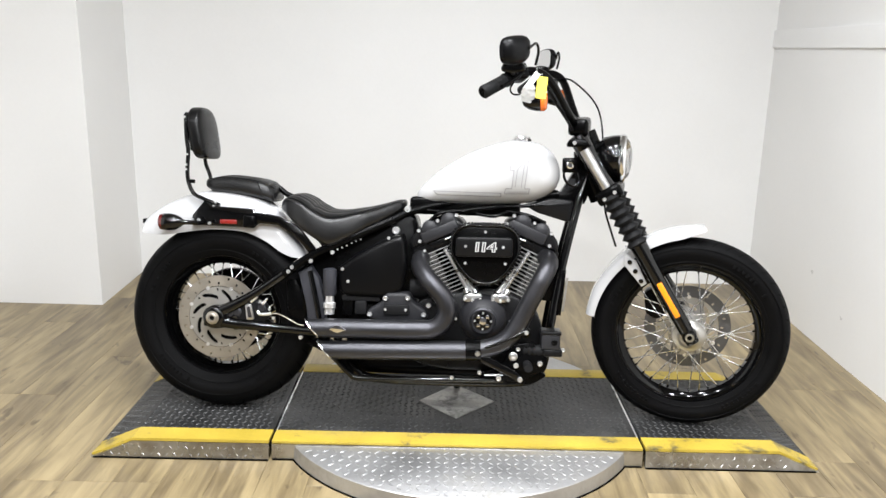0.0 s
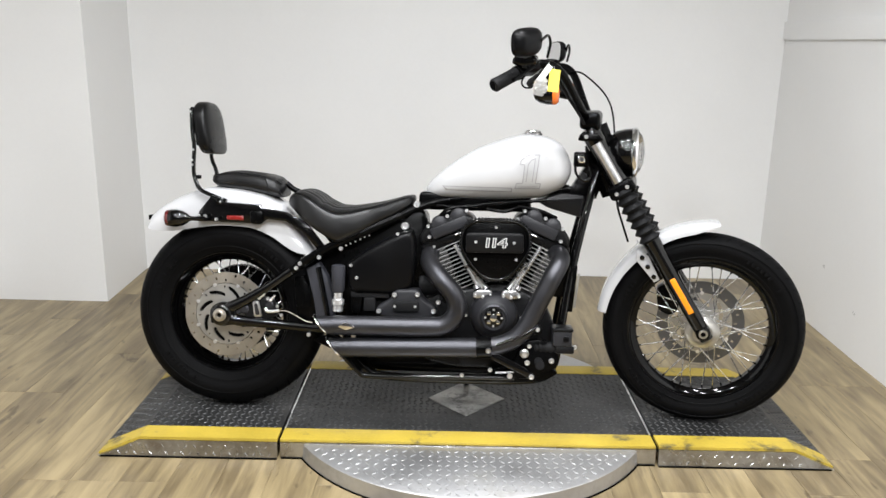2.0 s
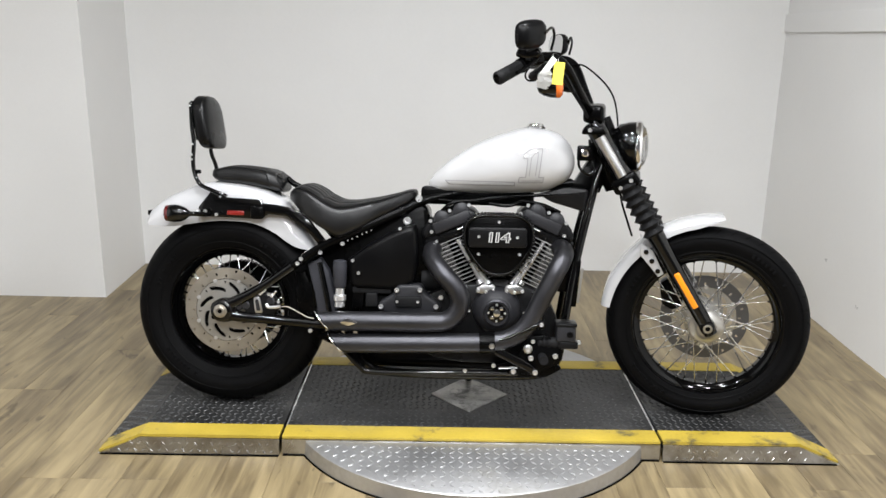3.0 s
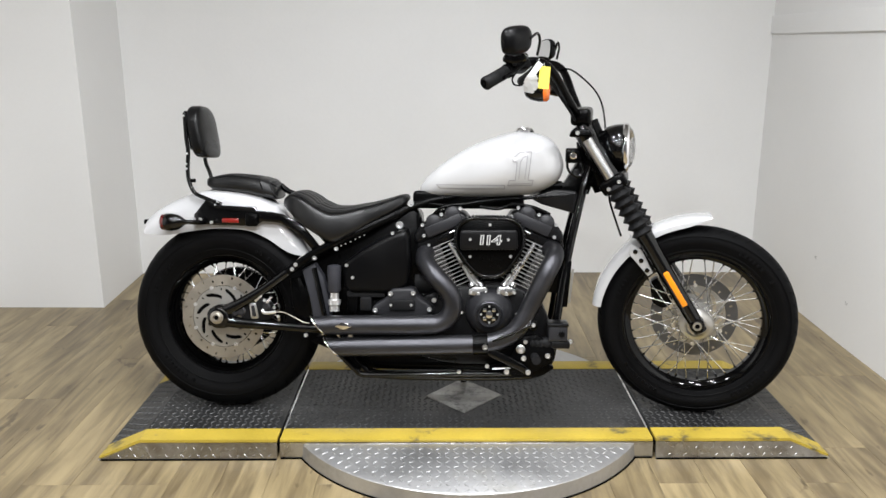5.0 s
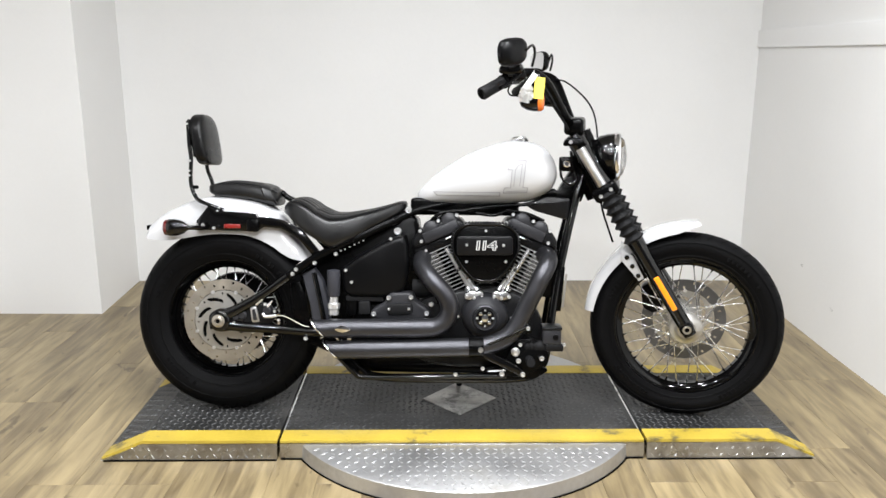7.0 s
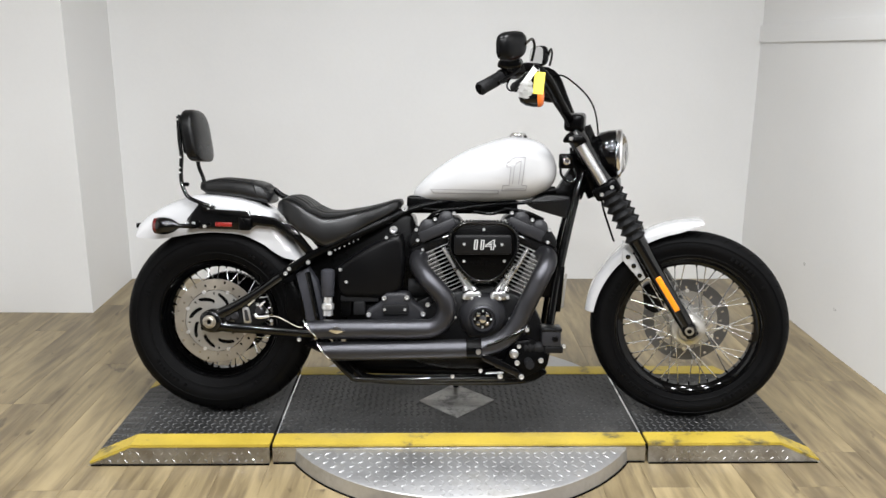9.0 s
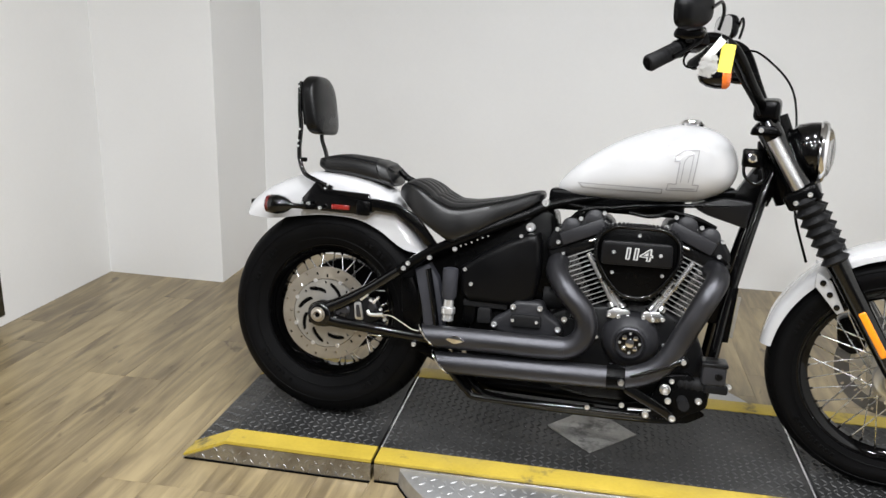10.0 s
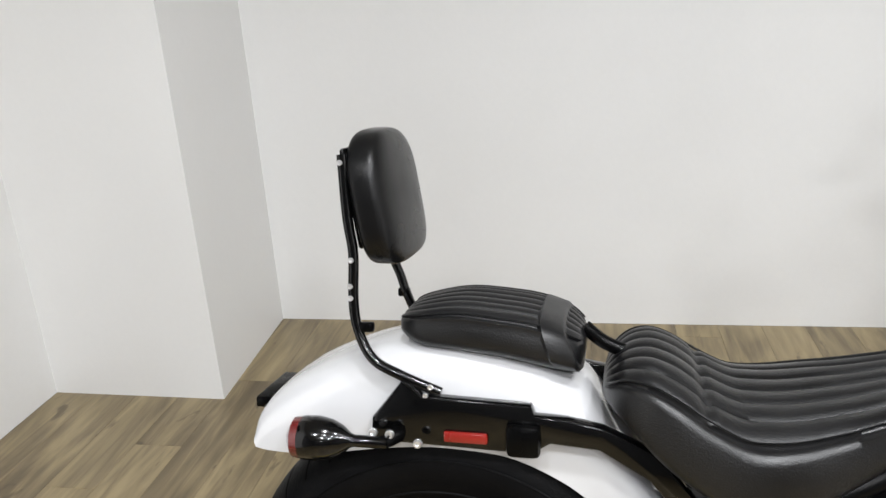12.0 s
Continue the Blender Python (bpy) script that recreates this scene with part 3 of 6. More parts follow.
def brake_disc(wheel, centre, r_out, r_in, y, slots, steel=None):
    """A floating disc: a drilled outer ring, and a spider with curved windows within it."""
    c = Vector(centre)

    def annulus(bm, r0, r1, rows, n, hole):
        rr = np.linspace(r0, r1, rows + 1)
        for yy in (y - 0.0025, y + 0.0025):
            vs = [[bm.verts.new(c + Vector((math.cos(2 * math.pi * k / n) * r, yy, math.sin(2 * math.pi * k / n) * r))) for r in rr] for k in range(n)]
            for k in range(n):
                for i in range(rows):
                    if not hole(k, i):
                        j = (k + 1) % n
                        bm.faces.new((vs[k][i], vs[k][i + 1], vs[j][i + 1], vs[j][i]))
        return bm

    bm = annulus(bmesh.new(), r_in, r_out, 8, 216, lambda k, i: (k % 9 in (0, 1) and i in (1 + (k // 9) % 3 * 2, 2 + (k // 9) % 3 * 2)))
    add_lathe(bm, [(y - 0.0025, r_out), (y + 0.0025, r_out), (y + 0.0025, r_out - 0.001), (y - 0.0025, r_out - 0.001)], centre, 108, closed=True)
    add_lathe(bm, [(y - 0.0025, r_in), (y + 0.0025, r_in), (y + 0.0025, r_in + 0.001), (y - 0.0025, r_in + 0.001)], centre, 108, closed=True)
    ring = part("brake_disc", bm, steel or DISC_STEEL, wheel, "bare steel drilled brake disc")
    rows, n = 24, slots * 56
    rr, half = np.linspace(0.03, r_in - 0.002, rows + 1), math.pi / slots

    def slot(k, i):
        t = ((k + 0.5) / n * slots % 1 - 0.5) * 2 * half
        r = (rr[i] + rr[i + 1]) / 2
        line = 0.57 * (r_in + 0.03) + 0.016 * t / half
        return (abs(t) / (half * 0.82)) ** 4 + ((r - line) / 0.0075) ** 4 < 1 or (t / half * 0.05 + 0.04) ** 2 + (r - r_in + 0.012) ** 2 < 0.005 ** 2

    spider = annulus(bmesh.new(), 0.03, r_in - 0.002, rows, n, slot)
    part("disc_spider", spider, SILVER, wheel, "silver disc carrier with curved slots")
    if y < 0:
        part("carrier_back", lathe([(y + 0.004, 0.03), (y + 0.004, r_in - 0.012), (y + 0.006, r_in - 0.012), (y + 0.006, 0.03)], centre, 48), BLACK_SATIN, wheel, "black hub face behind the carrier")
    for k in range(slots):
        q = 2 * math.pi * (k + 0.5) / slots
        part("disc_rivet", lathe([(y - 0.0045, 0.003), (y - 0.0045, 0.0065), (y + 0.003, 0.0065)], (c[0] + math.cos(q) * (r_in - 0.001), 0, c[2] + math.sin(q) * (r_in - 0.001)), 12), BRIGHT, wheel)
    return ring


def toothed_pulley(wheel, centre, y0, y1, r, teeth):
    bm = bmesh.new()
    outline = []
    for k in range(teeth * 4):
        a = 2 * math.pi * k / (teeth * 4)
        q = r + (0.002 if k % 4 in (1, 2) else -0.002)
        outline.append((math.cos(a) * q, math.sin(a) * q))
    rings = [[Vector(centre) + Vector((x * s, y, z * s)) for x, z in outline] for y, s in ((y0, 0.78), (y0, 1.0), (y1, 1.0), (y1, 0.78))]
    return part("belt_pulley", add_rings(bm, rings, closed=True), BLACK_SATIN, wheel, "toothed dark drive pulley")


def build_front_wheel():
    c = (FX, 0, FZ)
    w = part("front_wheel", lathe([(-0.055, 0.026), (-0.05, 0.055), (-0.04, 0.058), (-0.034, 0.03), (0.034, 0.03), (0.04, 0.058), (0.05, 0.055), (0.055, 0.026)], c, 40), SILVER, bike, "bright hub of the wire-spoked front wheel")
    part("tyre", lathe(tyre_profile(0.332, 0.102, 0.247), c, 96, closed=True), RUBBER, w, "black rubber tyre")
    tread_blocks(w, c, 0.332, 0.102, 44)
    sidewall_marks(w, c, 0.278, 0.0505, 2)
    part("rim", lathe(wheel_rim(0.247, 0.075), c, 96, closed=True), RIM_BLACK, w, "gloss black rim")
    spokes(w, c, 0.05, 0.042, 0.224, 40, 0.85)
    brake_disc(w, c, 0.148, 0.108, 0.062, 6, FRONT_DISC)
    part("hub_cap", lathe([(-0.050, 0.058), (-0.056, 0.055), (-0.060, 0.042), (-0.07, 0.032), (-0.07, 0.012)], c, 40), SILVER, w, "silver hub flange")
    return w


def build_rear_wheel():
    c = (RX, 0, RZ)
    w = part("rear_wheel", lathe([(-0.07, 0.03), (-0.065, 0.062), (-0.05, 0.066), (-0.042, 0.035), (0.042, 0.035), (0.05, 0.066), (0.065, 0.062), (0.07, 0.03)], c, 40), ALUMINIUM, bike, "silver hub of the wire-spoked rear wheel")
    part("tyre", lathe(tyre_profile(0.333, 0.15, 0.212), c, 96, closed=True), RUBBER, w, "black rubber tyre")
    tread_blocks(w, c, 0.333, 0.15, 40)
    sidewall_marks(w, c, 0.255, 0.0745, 5)
    part("rim", lathe(wheel_rim(0.212, 0.10), c, 96, closed=True), RIM_BLACK, w, "gloss black rim")
    spokes(w, c, 0.06, 0.055, 0.188, 40, 0.8)
    brake_disc(w, c, 0.145, 0.108, -0.078, 8)
    part("hub_cap", lathe([(-0.07, 0.03), (-0.079, 0.040), (-0.086, 0.038), (-0.09, 0.03), (-0.09, 0.02)], c, 40), ALUMINIUM, w, "silver hub flange")
    toothed_pulley(w, c, 0.08, 0.105, 0.150, 68)
    part("pulley_web", lathe([(0.085, 0.03), (0.085, 0.122), (0.092, 0.122), (0.092, 0.03)], c, 40), BLACK_SATIN, w, "black pulley web")
    return w


build_front_wheel()
build_rear_wheel()


# fuel tank
TANK = [(-0.104, 0.766, 0.786, 0.012), (-0.095, 0.756, 0.802, 0.03), (-0.065, 0.752, 0.835, 0.055), (-0.02, 0.75, 0.872, 0.08), (0.068, 0.749, 0.926, 0.108), (0.159, 0.75, 0.961, 0.126), (0.223, 0.754, 0.976, 0.132),
        (0.285, 0.762, 0.973, 0.128), (0.335, 0.783, 0.955, 0.112), (0.365, 0.804, 0.925, 0.086), (0.381, 0.832, 0.893, 0.05), (0.386, 0.854, 0.872, 0.018)]
tank_st = resample(TANK, 44)
tank = part("fuel_tank", loft_x(tank_st, 44, 0.82), WHITE_PAINT, bike, "glossy white teardrop fuel tank")


def tank_point(x, z, lift=0.0012):
    """The right flank of the tank at x and z."""
    i = max(k for k in range(len(tank_st)) if tank_st[k][0] <= x)
    a, b = tank_st[i], tank_st[min(i + 1, len(tank_st) - 1)]
    f = 0 if b[0] == a[0] else (x - a[0]) / (b[0] - a[0])
    _, zb, zt, w = [p + (q - p) * f for p, q in zip(a, b)]
    s = max(-1, min(1, (z - (zb + zt) / 2) / ((zt - zb) / 2)))
    sa = abs(s) ** (1 / 0.82)
    return Vector((x, -w * max(0.0, 1 - sa * sa) ** 0.41 - lift, z))


def decal(name, outline, mat, label, lift, steps=10):
    """A thin decal laid on the tank's flank; outline as quads of four (x, z) corners."""
    bm = bmesh.new()
    for q in outline:
        grid = []
        for i in range(steps + 1):
            u = i / steps
            lo = [q[0][k] + (q[1][k] - q[0][k]) * u for k in (0, 1)]
            hi = [q[3][k] + (q[2][k] - q[3][k]) * u for k in (0, 1)]
            grid.append([bm.verts.new(tank_point(lo[0] + (hi[0] - lo[0]) * v / steps, lo[1] + (hi[1] - lo[1]) * v / steps, lift)) for v in range(steps + 1)])
        for i in range(steps):
            for j in range(steps):
                bm.faces.new((grid[i][j], grid[i + 1][j], grid[i + 1][j + 1], grid[i][j + 1]))
    return part(name, bm, mat, tank, label)


decal("stripe", [((-0.035, 0.781), (0.185, 0.781), (0.185, 0.796), (-0.048, 0.796))], DECAL_DARK, "grey outlined stripe", 0.0012)
decal("stripe", [((-0.03, 0.784), (0.181, 0.784), (0.181, 0.793), (-0.04, 0.793))], DECAL, "pale grey stripe", 0.0022)
def decal_line(points, width, mat, label, lift):
    """A thin line laid on the tank's flank along the points."""
    bm = bmesh.new()
    for (x0, z0), (x1, z1) in zip(points, points[1:]):
        n = max(2, int(math.hypot(x1 - x0, z1 - z0) / 0.006))
        nx, nz = -(z1 - z0), x1 - x0
        k = width / 2 / math.hypot(nx, nz)
        rows = [[bm.verts.new(tank_point(x0 + (x1 - x0) * i / n + e * nx * k, z0 + (z1 - z0) * i / n + e * nz * k, lift)) for e in (-1, 1)] for i in range(n + 1)]
        for a, b in zip(rows, rows[1:]):
            bm.faces.new((a[0], a[1], b[1], b[0]))
    return part("emblem_line", bm, mat, tank, label)


# a large outlined figure: foot, stem and flag, leaning a little forward
FOOT = ((0.194, 0.793), (0.274, 0.795), (0.277, 0.812), (0.198, 0.811))
STEM = ((0.218, 0.811), (0.260, 0.812), (0.270, 0.905), (0.224, 0.882))
FLAG = ((0.209, 0.872), (0.223, 0.872), (0.232, 0.903), (0.211, 0.886))
for quad in (FOOT, STEM):
    decal("emblem", [quad], DECAL, "pale grey emblem", 0.0012, 8)
decal_line([FOOT[0], FOOT[1], FOOT[2], STEM[1], STEM[2], FLAG[2], FLAG[3], FLAG[0], FLAG[1], STEM[0], FOOT[3], FOOT[0]], 0.0028, DECAL_DARK, "grey emblem outline", 0.0022)
decal_line([(0.229, 0.816), (0.234, 0.872), (0.243, 0.886), (0.257, 0.893), (0.249, 0.816)], 0.0026, DECAL_DARK, "grey emblem inline", 0.0022)
decal_line([(0.204, 0.799), (0.268, 0.801)], 0.0022, DECAL_DARK, "grey emblem inline", 0.0022)
cap_c = (0.248, 0, 0.972)
part("tank_cap", lathe([(-0.004, 0.034), (0.006, 0.036), (0.009, 0.03), (0.011, 0.03), (0.016, 0.026), (0.018, 0.012), (0.018, 0.004)], cap_c, 36, "Z"), CHROME, bike, "chrome filler cap")

# saddle, pillion and backrest
SEAT = [(-0.556, 0.712, 0.725, 0.04), (-0.548, 0.714, 0.743, 0.085), (-0.526, 0.698, 0.764, 0.118), (-0.497, 0.671, 0.7705, 0.14), (-0.466, 0.646, 0.7605, 0.152), (-0.432, 0.625, 0.739, 0.157), (-0.392, 0.601, 0.72, 0.158), (-0.365, 0.5955, 0.7172, 0.157), (-0.330, 0.611, 0.7185, 0.154),
        (-0.290, 0.633, 0.725, 0.146), (-0.245, 0.661, 0.733, 0.132), (-0.195, 0.689, 0.746, 0.114), (-0.158, 0.711, 0.757, 0.098), (-0.138, 0.727, 0.758, 0.082), (-0.13, 0.739, 0.752, 0.055)]
saddle = part("saddle", cushion(resample(SEAT, 110), 0.66, 0.85, 6, 0.0065, cross=-0.432, skirt=0.32), LEATHER, bike, "black leather solo saddle with stitched lengthwise pleats", sharp=70)


def piping(stations, e, span, parent, ends=2):
    """A thin piped seam along both edges of the pleated insert."""
    for s in (-1, 1):
        pts = []
        for x, zb, zt, w in stations[ends:-ends]:
            h = (zt - zb) / 2
            pts.append((x, s * span * w, (zb + zt) / 2 + h * (1 - span ** (2 / e)) ** (e / 2) + 0.0006))
        part("piping", tube(pts, 0.0019, 6, 1), LEATHER, parent, "black leather piping")


piping(resample(SEAT, 48), 0.66, 0.85, saddle, 3)
PILLION = [(-0.826, 0.785, 0.797, 0.0285), (-0.818, 0.78, 0.809, 0.057), (-0.79, 0.766, 0.819, 0.076), (-0.74, 0.762, 0.827, 0.0855), (-0.68, 0.756, 0.823, 0.0883), (-0.638, 0.748, 0.817, 0.0874), (-0.602, 0.74, 0.805, 0.0808), (-0.581, 0.738, 0.791, 0.0665), (-0.573, 0.758, 0.778, 0.038)]
pillion = part("pillion_pad", cushion(resample(PILLION, 60), 0.6, 0.84, 6, 0.005), LEATHER, bike, "black leather passenger pad with stitched pleats", sharp=70)
piping(resample(PILLION, 30), 0.6, 0.84, pillion, 3)
strap_rings = []
for x, zb, zt, w in [(-0.634, 0.748, 0.812, 0.086), (-0.630, 0.745, 0.8165, 0.089), (-0.602, 0.738, 0.808, 0.0835), (-0.598, 0.742, 0.802, 0.08)]:
    strap_rings.append([Vector((x - (power(math.sin(a), 0.6)) * 0.012 + 0.012, power(math.cos(a), 0.58) * w, (zb + zt) / 2 + power(math.sin(a), 0.58) * (zt - zb) / 2)) for a in (2 * math.pi * k / 40 for k in range(40))])
part("pillion_strap", add_rings(bmesh.new(), strap_rings), LEATHER, bike, "black leather strap across the passenger pad")
part("pillion_bracket", tube([(-0.575, 0, 0.785), (-0.55, 0, 0.765), (-0.52, 0, 0.752)], 0.010, 10), BLACK_SATIN, bike)


def build_backrest():
    rows, cols = 30, 72
    rings = []
    for i in range(rows + 1):
        u = -math.pi / 2 + math.pi * i / rows
        h = power(math.sin(u), 0.5)
        k = abs(math.cos(u)) ** (0.55 if u > 0 else 0.4)
        ring = []
        for j in range(cols):
            a = 2 * math.pi * j / cols
            wide = 0.101 - 0.03 * max(0, h) ** 3
            x, y = power(math.cos(a), 0.42) * 0.0245 * k, power(math.sin(a), 0.42) * wide * k
            z = h * 0.0895
            bulge = 0.007 * (1 - (y / 0.11) ** 2) if x > 0 else 0
            ring.append(Vector((-0.840 - 0.16 * z + x + bulge, y, 0.969 + z)))
        rings.append(ring)
    pad = part("backrest_pad", add_rings(bmesh.new(), rings), VINYL, bike, "black padded vinyl passenger backrest", sharp=60)
    part("back_plate", box((-0.866, -0.088, 0.905), (-0.858, 0.088, 1.038), 0.004, 2, pose(-0.862, 0, 0.97) @ pose(0, 0, 0, 0, -9, 0) @ pose(0.862, 0, -0.97)), BLACK_SATIN, pad, "black steel back plate")
    UPRIGHT = {-1: [(-0.872, -0.087, 1.03), (-0.868, -0.09, 0.95), (-0.862, -0.091, 0.90), (-0.865, -0.091, 0.84), (-0.861, -0.092, 0.80), (-0.84, -0.10, 0.761), (-0.80, -0.107, 0.742), (-0.745, -0.11, 0.722)],
               1: [(-0.872, 0.087, 1.02), (-0.869, 0.089, 0.93), (-0.866, 0.09, 0.868), (-0.852, 0.09, 0.829), (-0.843, 0.09, 0.80), (-0.828, 0.098, 0.765), (-0.79, 0.108, 0.74), (-0.745, 0.11, 0.722)]}
    for s in (-1, 1):
        part("upright", tube(UPRIGHT[s], 0.007, 12), BLACK_GLOSS, pad, "gloss black bent steel upright")
        part("upright_knob", box((-0.857, s * 0.092 - 0.006, 0.795), (-0.838, s * 0.092 + 0.006, 0.808), 0.003), BLACK_SATIN, pad)
    bolts([(-0.872, -0.096, 1.02), (-0.863, -0.098, 0.893), (-0.866, -0.099, 0.858), (-0.866, -0.099, 0.842), (-0.757, -0.118, 0.732), (-0.764, -0.118, 0.720)], 0.0045, 0.003, BRIGHT, pad)
    return pad


build_backrest()


# fenders: a crowned sheet between a ridge line and two lower edges
def fender(name, stations, w, label, thick=0.003, n=18, parent=None):
    rings = []
    for xt, zt, xl, zl in stations:
        ring = []
        for k in range(n + 1):
            a = math.pi * k / n
            c, s = power(math.cos(a), 0.5), power(math.sin(a), 0.6)
            ring.append(Vector((xl + (xt - xl) * s, -w * c, zl + (zt - zl) * s)))
        rings.append(ring)
    bm = bmesh.new()
    vs = [[bm.verts.new(p) for p in r] for r in rings]
    for a, b in zip(vs, vs[1:]):
        for i in range(n):
            bm.faces.new((a[i], a[i + 1], b[i + 1], b[i]))
    bmesh.ops.recalc_face_normals(bm, faces=bm.faces)
    bmesh.ops.solidify(bm, geom=list(bm.faces), thickness=thick)
    return part(name, bm, WHITE_PAINT, bike, label)


REAR_F = [(-1.042, 0.640, -1.036, 0.622), (-1.038, 0.668, -1.01, 0.618), (-1.0, 0.704, -0.95, 0.618), (-0.93, 0.741, -0.865, 0.632), (-0.85, 0.768, -0.8, 0.640), (-0.752, 0.776, -0.745, 0.641), (-0.655, 0.759, -0.672, 0.634), (-0.598, 0.731, -0.605, 0.606), (-0.568, 0.706, -0.56, 0.575),
          (-0.513, 0.625, -0.525, 0.557), (-0.458, 0.553, -0.488, 0.55)]
fender("rear_fender", resample(REAR_F, 40), 0.098, "glossy white rear fender")
front_st = []
for d in np.linspace(86, 172, 40):
    a = radians(d)
    lift = 0.012 * min(1, max(0, (135 - d) / 45))
    tip = 0.026 * max(0, (100 - d) / 14) ** 1.6
    front_st.append((FX - 0.004 + math.cos(a) * (0.361 + lift), FZ + math.sin(a) * (0.361 + lift), FX - 0.004 + math.cos(a) * (0.328 + tip + lift), FZ + math.sin(a) * (0.328 + tip + lift)))
fender("front_fender", front_st, 0.068, "glossy white front fender")
part("tail_bracket", box((-1.058, -0.02, 0.655), (-1.032, 0.09, 0.672), 0.003, 2), BLACK_SATIN, bike, "black plate bracket")

# fender struts with lamps and reflectors
for s in (-1, 1):
    strut = part("fender_strut", prism([(-0.858, 0.68), (-0.855, 0.705), (-0.815, 0.755), (-0.80, 0.752), (-0.785, 0.738), (-0.645, 0.733), (-0.64, 0.72), (-0.60, 0.718), (-0.555, 0.71), (-0.49, 0.68), (-0.425, 0.6), (-0.44, 0.575), (-0.50, 0.645), (-0.56, 0.68), (-0.62, 0.684), (-0.645, 0.668), (-0.84, 0.672)], s * 0.102, s * 0.122, 0.004), BLACK_GLOSS, bike, "black fender strut")
    part("strut_cover", box((-0.676, min(s * 0.122, s * 0.138), 0.668), (-0.632, max(s * 0.122, s * 0.138), 0.712), 0.008), BLACK_SATIN, strut, "black strut cover")
    part("reflector", box((-0.758, min(s * 0.121, s * 0.127), 0.679), (-0.70, max(s * 0.121, s * 0.127), 0.694), 0.003), RED_LENS, strut, "red side reflector")
    lamp = part("rear_turn_signal", lathe([(-0.948, 0.022), (-0.938, 0.029), (-0.918, 0.0295), (-0.900, 0.026), (-0.885, 0.019), (-0.874, 0.010), (-0.868, 0.008), (-0.823, 0.008)], (0, s * 0.145, 0.688), 28, "X"), BLACK_GLOSS, bike, "black bullet turn signal")
    part("lens", lathe([(-0.957, 0.004), (-0.956, 0.018), (-0.95, 0.0265), (-0.937, 0.0285), (-0.937, 0.01)], (0, s * 0.145, 0.688), 28, "X"), DARK_RED, lamp, "dark red lens")
    part("stalk", tube([(-0.833, s * 0.145, 0.688), (-0.823, s * 0.135, 0.688), (-0.813, s * 0.115, 0.688)], 0.009, 10), BLACK_SATIN, lamp)
bolts([(-0.828, -0.124, 0.7), (-0.793, -0.124, 0.69), (-0.85, -0.122, 0.70)], 0.007, 0.007)
DONE = set(bike.children)

# frame
for s in (-1, 1):
    part("frame_rail", tube([(-0.545, s * 0.125, 0.505), (-0.45, s * 0.13, 0.57), (-0.31, s * 0.13, 0.64), (-0.19, s * 0.1, 0.695), (-0.115, s * 0.065, 0.73), (0.05, s * 0.03, 0.765), (0.38, s * 0.02, 0.80)], 0.0145, 14), BLACK_SATIN, bike, "black frame tube")
    part("down_tube", tube([(0.47, s * 0.03, 0.86), (0.44, s * 0.05, 0.77), (0.385, s * 0.075, 0.51), (0.355, s * 0.085, 0.30), (0.335, s * 0.09, 0.20), (0.27, s * 0.095, 0.155), (0.0, s * 0.11, 0.148), (-0.24, s * 0.12, 0.155), (-0.30, s * 0.125, 0.185), (-0.345, s * 0.12, 0.24), (-0.38, s * 0.11, 0.34)], 0.0145, 14), BLACK_GLOSS, bike, "gloss black frame tube")
    part("swingarm_tube", tube([(-0.795, s * 0.118, 0.348), (-0.72, s * 0.121, 0.385), (-0.644, s * 0.122, 0.431), (-0.56, s * 0.122, 0.491), (-0.45, s * 0.118, 0.568)], [0.023, 0.019, 0.0165, 0.0155, 0.0145], 14), BLACK_GLOSS, bike, "gloss black swingarm tube")
    part("swingarm_tube", tube([(-0.80, s * 0.118, 0.330), (-0.72, s * 0.121, 0.319), (-0.645, s * 0.122, 0.315), (-0.47, s * 0.12, 0.303), (-0.36, s * 0.11, 0.302)], [0.022, 0.0185, 0.017, 0.016, 0.016], 14), BLACK_GLOSS, bike, "gloss black swingarm tube")
part("steering_head", tube([(0.455, 0, 1.0), (0.545, 0, 0.80)], 0.032, 20, smooth=False), BLACK_SATIN, bike)
part("neck_gusset", prism([(0.44, 0.90), (0.49, 0.84), (0.46, 0.76), (0.26, 0.765), (0.30, 0.79), (0.38, 0.80)], -0.03, 0.03, 0.004), BLACK_SATIN, bike)
part("axle_block", prism(round_outline([(-0.83, 0.315), (-0.832, 0.362), (-0.795, 0.385), (-0.745, 0.378), (-0.735, 0.31), (-0.79, 0.298)], 0.024, 6), -0.134, -0.108, 0.006, 3), BLACK_GLOSS, bike, "gloss black axle carrier")
nut = part("axle_nut", lathe([(-0.140, 0.023), (-0.146, 0.0225), (-0.147, 0.018), (-0.153, 0.0175), (-0.155, 0.0145), (-0.155, 0.0105), (-0.148, 0.0095), (-0.148, 0.002)], (-0.793, 0, 0.341), 24), DISC_STEEL, bike, "bright rear axle nut")
part("axle_boss", lathe([(-0.110, 0.038), (-0.138, 0.037), (-0.143, 0.033), (-0.1445, 0.026), (-0.1445, 0.01)], (-0.791, 0, 0.340), 32), BLACK_GLOSS, nut, "gloss black axle boss")
part("adjuster_bolt", lathe([(-0.13, 0.008), (-0.136, 0.008), (-0.139, 0.005)], (-0.818, 0, 0.318), 12), BLACK_GLOSS, nut, "black adjuster bolt")
# a black disc stands for the shade inside the nut's recess
part("retaining_clip", lathe([(-0.147, 0.008), (-0.1495, 0.008), (-0.150, 0.004)], (-0.793, 0, 0.341), 6), DARK_GAP, nut, "black disc for the shade in the axle recess")

